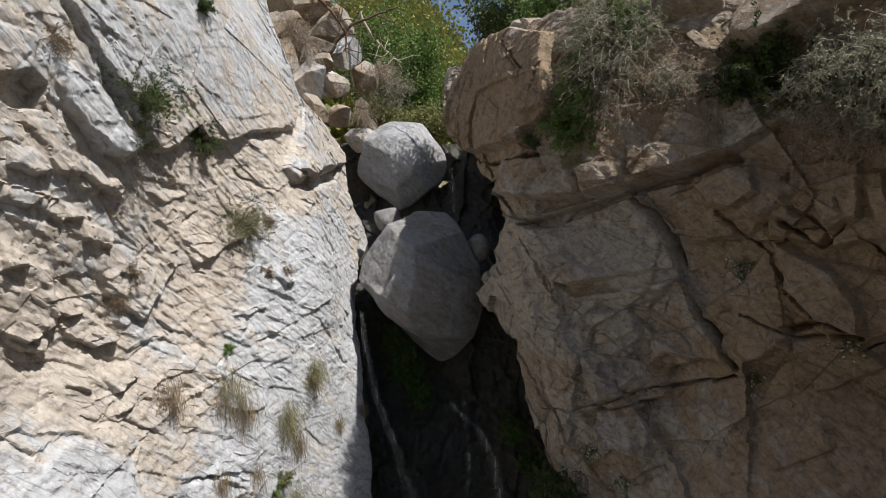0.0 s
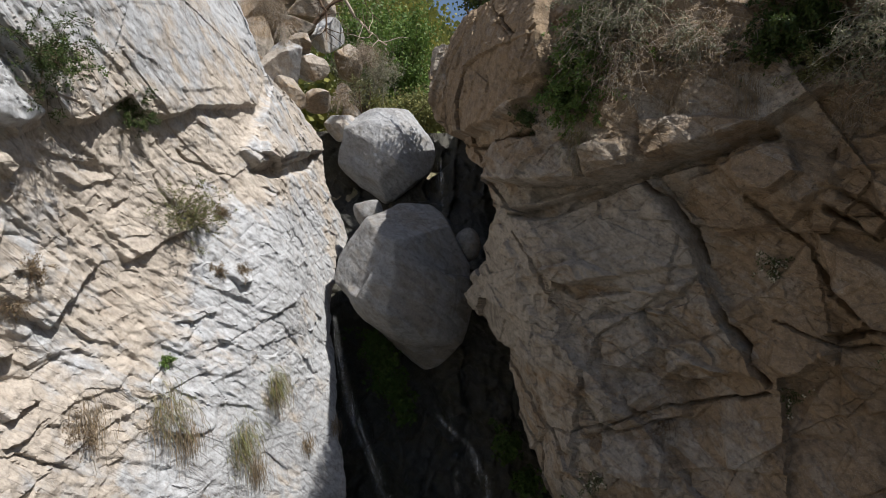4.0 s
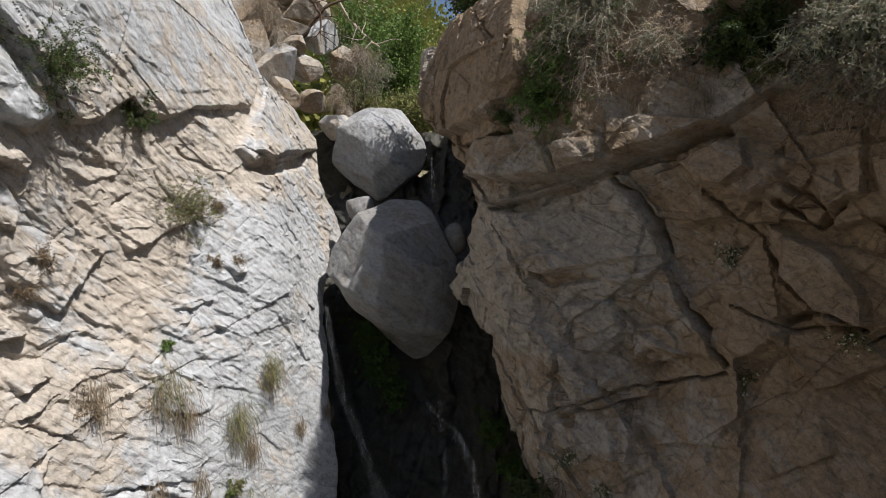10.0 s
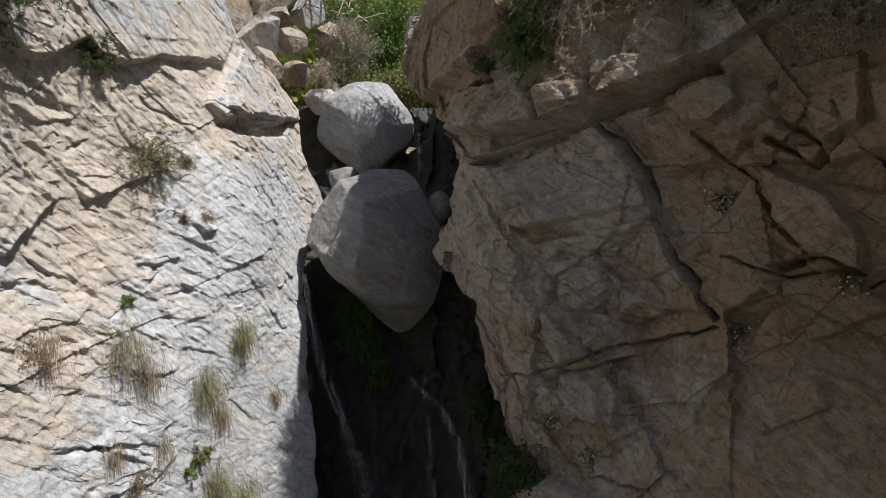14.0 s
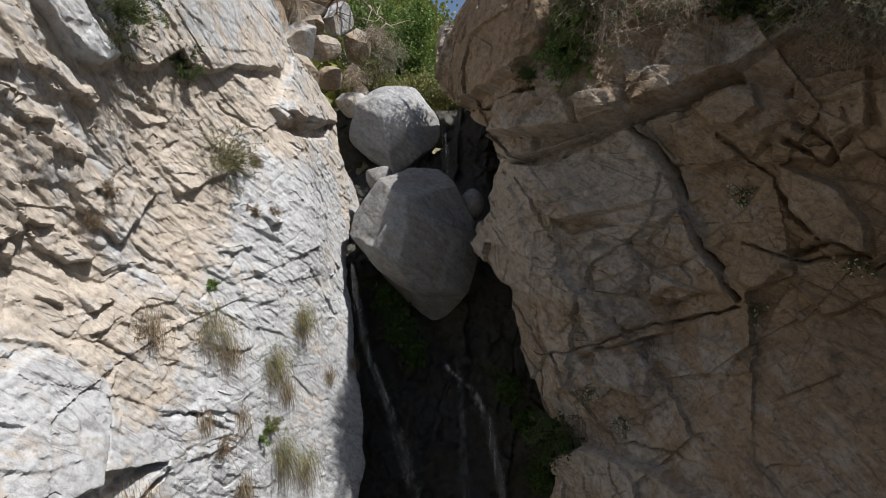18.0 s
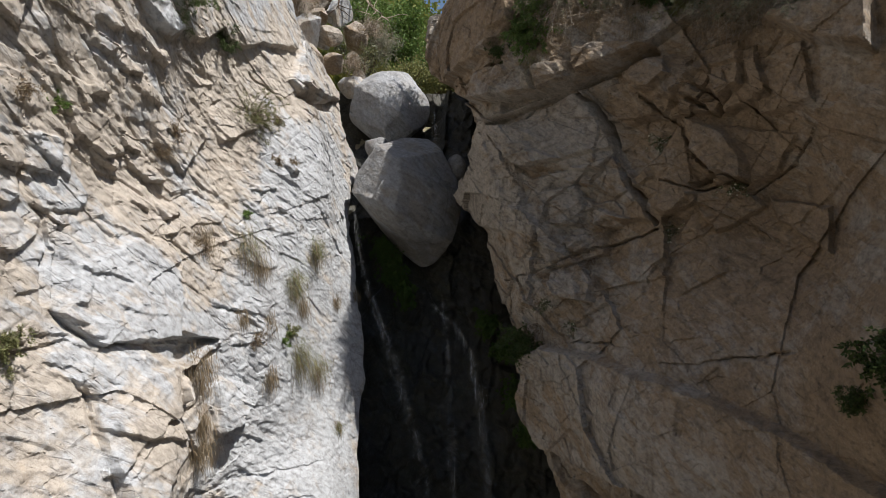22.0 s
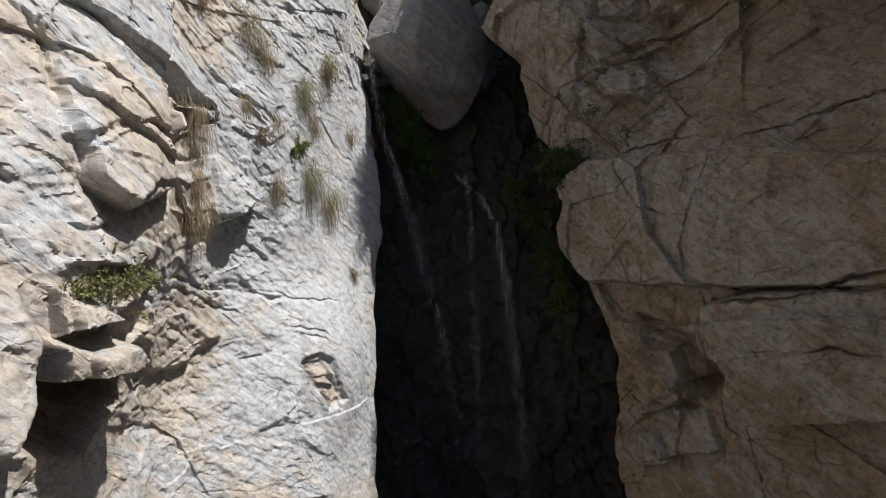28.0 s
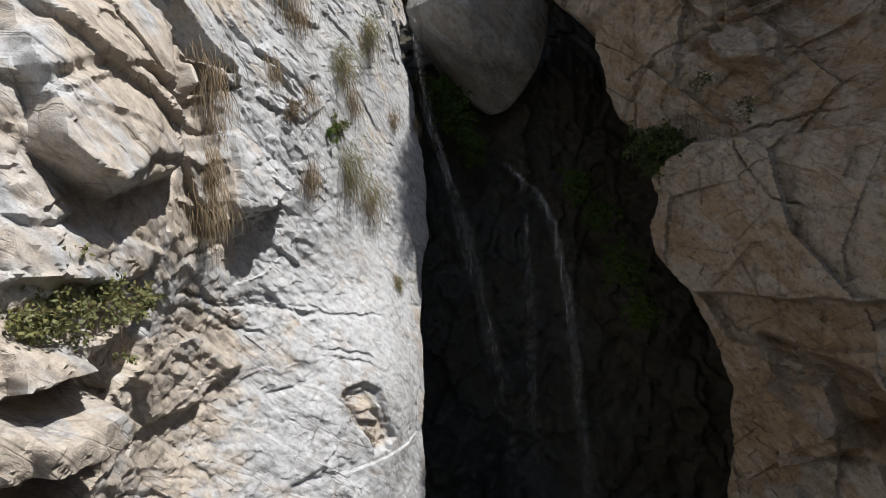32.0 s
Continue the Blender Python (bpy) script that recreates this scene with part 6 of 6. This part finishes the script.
def big_shrub(where, width, height, leaves, ll, material, seed, label, twig=DARK_TWIG):
    """A leafy bush of upright stems whose leaves hang in uneven clumps."""
    rng = random.Random(seed)
    gauss = lambda: Vector((rng.gauss(0, 1), rng.gauss(0, 1), rng.gauss(0, 1)))
    sv, sq, lv, lq, tips = [], [], [], [], []
    for _ in range(26):
        a, r = rng.uniform(0, 6.3), rng.uniform(0, 0.2)
        pts = [Vector((r * width * math.cos(a), r * width * math.sin(a), -0.2))]
        way = Vector((math.cos(a) * 0.5, math.sin(a) * 0.5, 1)).normalized()
        n = 7
        for i in range(n):
            way = (way + gauss() * 0.14).normalized()
            pts.append(pts[-1] + Vector((way.x * width, way.y * width, way.z * height)) * rng.uniform(0.6, 1.0) / n)
        tube(sv, sq, pts, 0.02, 0.006, 4)
        tips += pts[2:]
    for _ in range(leaves // 26):
        c = rng.choice(tips) + Vector((rng.gauss(0, 0.10) * width, rng.gauss(0, 0.10) * width, rng.gauss(0, 0.06) * height))
        s = rng.uniform(0.08, 0.2)
        for _ in range(26):
            leaf(lv, lq, c + gauss() * s, gauss().normalized(), gauss().normalized(), ll * rng.uniform(0.6, 1.2), ll * 0.3)
    ob = thing("bush", where, label, "bush")
    part("stem", sv, sq, twig, ob)["kind"] = "stuff"
    part("foliage", lv, lq, material, ob)["kind"] = "stuff"
    return ob


big_shrub(Vector((-1.3, 20.5, 15.4)), 2.2, 4.6, 10000, 0.13, LEAF, 601, "tall bright green bush above the falls")
big_shrub(Vector((0.4, 21.5, 15.8)), 1.7, 2.7, 6000, 0.13, LEAF, 602, "bright green bush above the falls")
big_shrub(Vector((-2.3, 19.5, 15.6)), 1.5, 2.6, 4000, 0.10, LEAF_GREY, 603, "grey-green bush on the slope above the falls")
big_shrub(Vector((-0.8, 18.2, 14.6)), 1.9, 1.5, 6000, 0.10, GREEN_GRASS, 604, "low yellow-green growth behind a boulder")
big_shrub(Vector((0.5, 18.0, 14.6)), 1.3, 1.4, 4000, 0.10, GREEN_GRASS, 605, "low yellow-green growth behind a boulder")
big_shrub(Vector((1.6, 13.4, 16.0)), 1.3, 1.9, 7000, 0.09, LEAF_DARK, 606, "dark green bush on top of the shaded wall")
big_shrub(Vector((2.4, 11.6, 15.6)), 1.3, 1.6, 6000, 0.08, LEAF, 607, "green bush on top of the shaded wall")
big_shrub(Vector((3.2, 10.2, 15.0)), 1.2, 1.5, 5000, 0.08, LEAF_GREY, 608, "grey-green bush on top of the shaded wall")
big_shrub(Vector((-4.2, 18.5, 17.4)), 1.6, 2.4, 4000, 0.09, LEAF_GREY, 609, "grey-green bush on the slope above the falls")
big_shrub(Vector((-2.2, 23.5, 17.2)), 2.4, 5.0, 8000, 0.14, LEAF, 610, "tall green bush on the slope above the falls")
big_shrub(Vector((-3.8, 26.0, 18.5)), 2.4, 4.5, 6000, 0.14, LEAF_GREY, 611, "tall grey-green bush on the slope above the falls")
# dry tangles and roots in the hollow beside the slope
for i, (x, y, z, size, kind) in enumerate(((-4.0, 14.6, 16.9, 0.9, "drybig"), (-3.6, 14.8, 16.4, 0.8, "root"), (-1.9, 16.6, 16.4, 0.9, "drybig"), (-1.5, 17.0, 15.9, 0.8, "greybig"), (-2.3, 15.6, 14.9, 0.6, "drybig"), (-2.0, 16.2, 15.2, 0.7, "sage"))):
    shrub(Vector((x, y, z)), Vector((0.3, -0.9, 0)), kind, size, 700 + i, "dry tangled stems among the rocks above the falls" if kind != "sage" else "dull green shrub among the rocks above the falls")
# scrub over the slopes behind, too much to count
rng = random.Random(77)
sv, sq = [], []
for _ in range(1700):
    y = 21 + 75 * rng.random() ** 1.5
    x = rng.uniform(-1, 1) * (4 + 0.4 * y)
    z = float(land(np.array([x]), np.array([y]))[0])
    s = rng.uniform(0.5, 1.6) * (0.6 + y / 40)
    for _ in range(46):
        c = Vector((x + rng.gauss(0, 0.4) * s, y + rng.gauss(0, 0.4) * s, z + abs(rng.gauss(0, 0.55)) * s))
        w = Vector((rng.gauss(0, 1), rng.gauss(0, 1), rng.gauss(0, 1))).normalized()
        leaf(sv, sq, c, w, w.orthogonal(), 0.32 * s ** 0.5, 0.13 * s ** 0.5)
me = bpy.data.meshes.new("hillside_scrub")
me.from_pydata(sv, [], sq)
me.materials.append(plain("hill_leaf", (0.12, 0.15, 0.055), 0.7, 0.4, 0.4, 0.25, 0.9))
tagged(new("hillside_scrub", me), "green and yellow scrub over the hillside behind", "scrub", kind="stuff")


def branch(name, rows, r0, r1, material, label, category, seed=0, twigs=0, twig_len=0.5):
    """A bare branch along places, with side twigs."""
    rng = random.Random(seed)
    pts = [Vector(p) for p in rows]
    fine = []
    for a, b in zip(pts[:-1], pts[1:]):
        for k in range(5):
            fine.append(a.lerp(b, k / 5) + Vector((rng.gauss(0, 0.012), rng.gauss(0, 0.012), rng.gauss(0, 0.012))) * (b - a).length * 2)
    fine.append(pts[-1])
    base = fine[0].copy()
    fine = [p - base for p in fine]
    v, q = [], []
    tube(v, q, fine, r0, r1, 7)
    ob = thing(name, base, label, category)
    part("limb", v, q, material, ob)
    for i in range(twigs):
        k = rng.randint(len(fine) // 3, len(fine) - 1)
        way = Vector((rng.gauss(0, 1), rng.gauss(0, 1), rng.gauss(0.2, 1))).normalized()
        tp = [fine[k]]
        for _ in range(6):
            way = (way + Vector((rng.gauss(0, 0.25), rng.gauss(0, 0.25), rng.gauss(0, 0.25)))).normalized()
            tp.append(tp[-1] + way * twig_len * rng.uniform(0.6, 1.3) / 6)
        tv, tq = [], []
        tube(tv, tq, tp, r1 * 0.9, r1 * 0.3, 4)
        part("twig", tv, tq, material, ob)
    return ob


branch("dead_branch", [(-3.6, 16.6, 16.6), (-3.21, 16.5, 17.22), (-2.75, 16.5, 17.75), (-2.0, 16.5, 18.05), (-1.34, 16.5, 18.29)], 0.07, 0.02, DARK_TWIG, "dark dead branch leaning over the slope", "branch", 1, 9, 1.1)
branch("dead_branch", [(-2.6, 16.9, 18.3), (-2.17, 17.0, 17.58), (-1.8, 17.0, 17.2), (-1.3, 17.1, 16.8)], 0.05, 0.02, DRY_TWIG, "pale dead branch fallen down the slope", "branch", 2, 7, 0.9)
branch("dead_branch", [(-3.9, 16.4, 18.6), (-3.3, 16.4, 18.1), (-2.9, 16.4, 17.5), (-2.9, 16.4, 16.9)], 0.06, 0.02, DARK_TWIG, "dark dead branch on the slope", "branch", 3, 9, 1.0)
branch("bare_branch", [(0.9, 14.0, 16.4), (0.55, 14.2, 17.4), (0.35, 14.4, 18.3)], 0.03, 0.008, DARK_TWIG, "thin bare branch against the sky", "branch", 4, 8, 0.9)

# ---- a young maple that leans out from the foot of the shaded wall ----
MAPLE_LEAF = plain("maple_leaf", (0.21, 0.175, 0.125), 0.6, 0.35, 20, 0.3, 0.3)
CATKIN = plain("yellow_catkin", (0.48, 0.50, 0.10), 0.7, 0.25, 40, 0.3)


def maple_leaf(v, q, p, way, normal, size):
    """Five pointed lobes round the stalk."""
    side = way.cross(normal).normalized()
    b = len(v)
    v.append(p)
    ring = []
    for a, r in ((-125, 0.35), (-100, 0.62), (-72, 0.34), (-50, 0.92), (-24, 0.42), (0, 1.1), (24, 0.42), (50, 0.92), (72, 0.34), (100, 0.62), (125, 0.35)):
        c, s = math.cos(radians(a)), math.sin(radians(a))
        ring.append(p + (way * c + side * s) * r * size - normal * 0.18 * size * r * r)
    v.extend(ring)
    q.extend((b, b + i + 1, b + i + 2) for i in range(len(ring) - 1))


def spray_of_leaves(parent, at, count, seed, catkins=1):
    rng = random.Random(seed)
    for i in range(int(count * 2.2)):
        v, q = [], []
        a = rng.uniform(0, 6.28)
        way = Vector((math.cos(a), math.sin(a), rng.uniform(-1.0, 0.05))).normalized()
        normal = (Vector((0, 0, 1)) + way * 0.4 + Vector((rng.gauss(0, 0.3), rng.gauss(0, 0.3), 0))).normalized()
        maple_leaf(v, q, at + way * rng.uniform(0.02, 0.12), way, normal, rng.uniform(0.035, 0.065))
        part("leaf", v, q, MAPLE_LEAF, parent)
    for _ in range(catkins):
        cv, cq = [], []
        c = at + Vector((rng.gauss(0, 0.05), rng.gauss(0, 0.05), -0.02))
        for k in range(30):
            d = Vector((rng.gauss(0, 1), rng.gauss(0, 1), rng.gauss(0, 0.6))).normalized()
            leaf(cv, cq, c + Vector((rng.gauss(0, 0.008), rng.gauss(0, 0.008), -0.10 * k / 30)), d, d.orthogonal(), 0.016, 0.006)
        part("catkin", cv, cq, CATKIN, parent, "hanging yellow-green catkin")["kind"] = "stuff"


maple = thing("maple_tree", (5.1, 1.9, -0.3), "slender pale-barked young maple with new leaves", "tree")


def limb(name, rows, r0, r1, seed):
    rng = random.Random(seed)
    pts = [Vector(p) - maple.location for p in rows]
    fine = []
    for a, b in zip(pts[:-1], pts[1:]):
        for k in range(4):
            fine.append(a.lerp(b, k / 4) + Vector((rng.gauss(0, 0.008), rng.gauss(0, 0.008), rng.gauss(0, 0.008))))
    fine.append(pts[-1])
    v, q = [], []
    tube(v, q, fine, r0, r1, 7)
    part(name, v, q, BARK, maple)


FORK = (3.08, 0.95, 6.45)
limb("trunk", [(5.1, 1.9, -0.35), (4.6, 1.6, 2.2), (4.0, 1.3, 4.4), (3.50, 1.1, 5.70), (3.28, 1.0, 6.0), (3.16, 0.97, 6.25), FORK], 0.040, 0.012, 1)
limb("limb", [FORK, (2.95, 0.9, 6.42), (2.72, 0.82, 6.28), (2.48, 0.75, 6.20), (2.30, 0.7, 6.30), (2.15, 0.7, 6.37)], 0.013, 0.004, 2)
limb("limb", [FORK, (3.02, 1.0, 6.75), (2.9, 1.1, 7.05), (2.85, 1.1, 7.25)], 0.012, 0.004, 3)
limb("limb", [FORK, (2.9, 1.02, 6.58), (2.75, 1.1, 6.72), (2.67, 1.2, 6.84)], 0.009, 0.003, 4)
limb("limb", [FORK, (3.2, 1.1, 6.6), (3.4, 1.3, 6.8), (3.6, 1.5, 7.0)], 0.009, 0.003, 5)
limb("limb", [(3.6, 1.2, 5.3), (3.42, 1.25, 5.75), (3.2, 1.3, 6.05), (3.0, 1.35, 6.35), (2.93, 1.4, 6.62)], 0.018, 0.005, 6)
limb("limb", [(3.28, 1.27, 5.92), (3.05, 1.2, 6.08), (2.88, 1.15, 6.22)], 0.007, 0.003, 7)
limb("limb", [(3.9, 1.4, 5.6), (3.85, 1.6, 6.6), (3.75, 1.8, 7.2), (3.6, 1.9, 7.49)], 0.014, 0.004, 8)
limb("limb", [(3.75, 1.8, 7.2), (3.95, 1.9, 7.0), (4.1, 1.9, 6.9)], 0.006, 0.003, 9)
limb("limb", [(3.0, 1.0, 6.8), (2.75, 1.1, 6.98), (2.6, 1.15, 6.95)], 0.005, 0.002, 10)
# bare side twigs
rng = random.Random(88)
for a, b in (((2.72, 0.82, 6.28), (2.3, 0.7, 6.3)), ((3.05, 1.0, 6.6), (2.87, 1.1, 7.2)), ((2.9, 1.02, 6.58), (2.7, 1.15, 6.8)), ((3.42, 1.25, 5.75), (2.95, 1.38, 6.5)), ((3.85, 1.6, 6.6), (3.62, 1.9, 7.4)), ((3.28, 1.0, 6.0), (3.1, 1.0, 6.4))):
    for i in range(5):
        p = Vector(a).lerp(Vector(b), rng.random())
        w = Vector((rng.gauss(-0.3, 1), rng.gauss(0, 0.6), rng.gauss(0.3, 0.8))).normalized() * rng.uniform(0.15, 0.35)
        limb("twig", [p, p + w * 0.5 + Vector((0, 0, 0.02)), p + w], 0.004, 0.0015, 90 + i)
for i, (x, y, z, n, k) in enumerate(((2.15, 0.7, 6.40, 7, 2), (2.28, 0.7, 6.42, 5, 1), (2.67, 1.2, 6.87, 5, 0), (2.85, 1.1, 7.25, 5, 1), (2.92, 1.38, 6.62, 6, 1), (2.8, 1.35, 6.55, 5, 0), (3.6, 1.9, 7.49, 6, 2), (3.75, 1.85, 7.35, 5, 1),
                                     (3.3, 1.25, 6.85, 6, 1), (3.45, 1.35, 6.75, 5, 1), (3.05, 1.15, 6.15, 3, 1), (2.48, 0.75, 6.15, 3, 1), (3.2, 1.2, 6.65, 4, 0), (3.5, 1.5, 7.05, 5, 1), (2.95, 1.05, 7.0, 4, 1), (3.9, 1.8, 6.95, 5, 1))):
    spray_of_leaves(maple, Vector((x, y, z)) - maple.location, n, 700 + i, k)
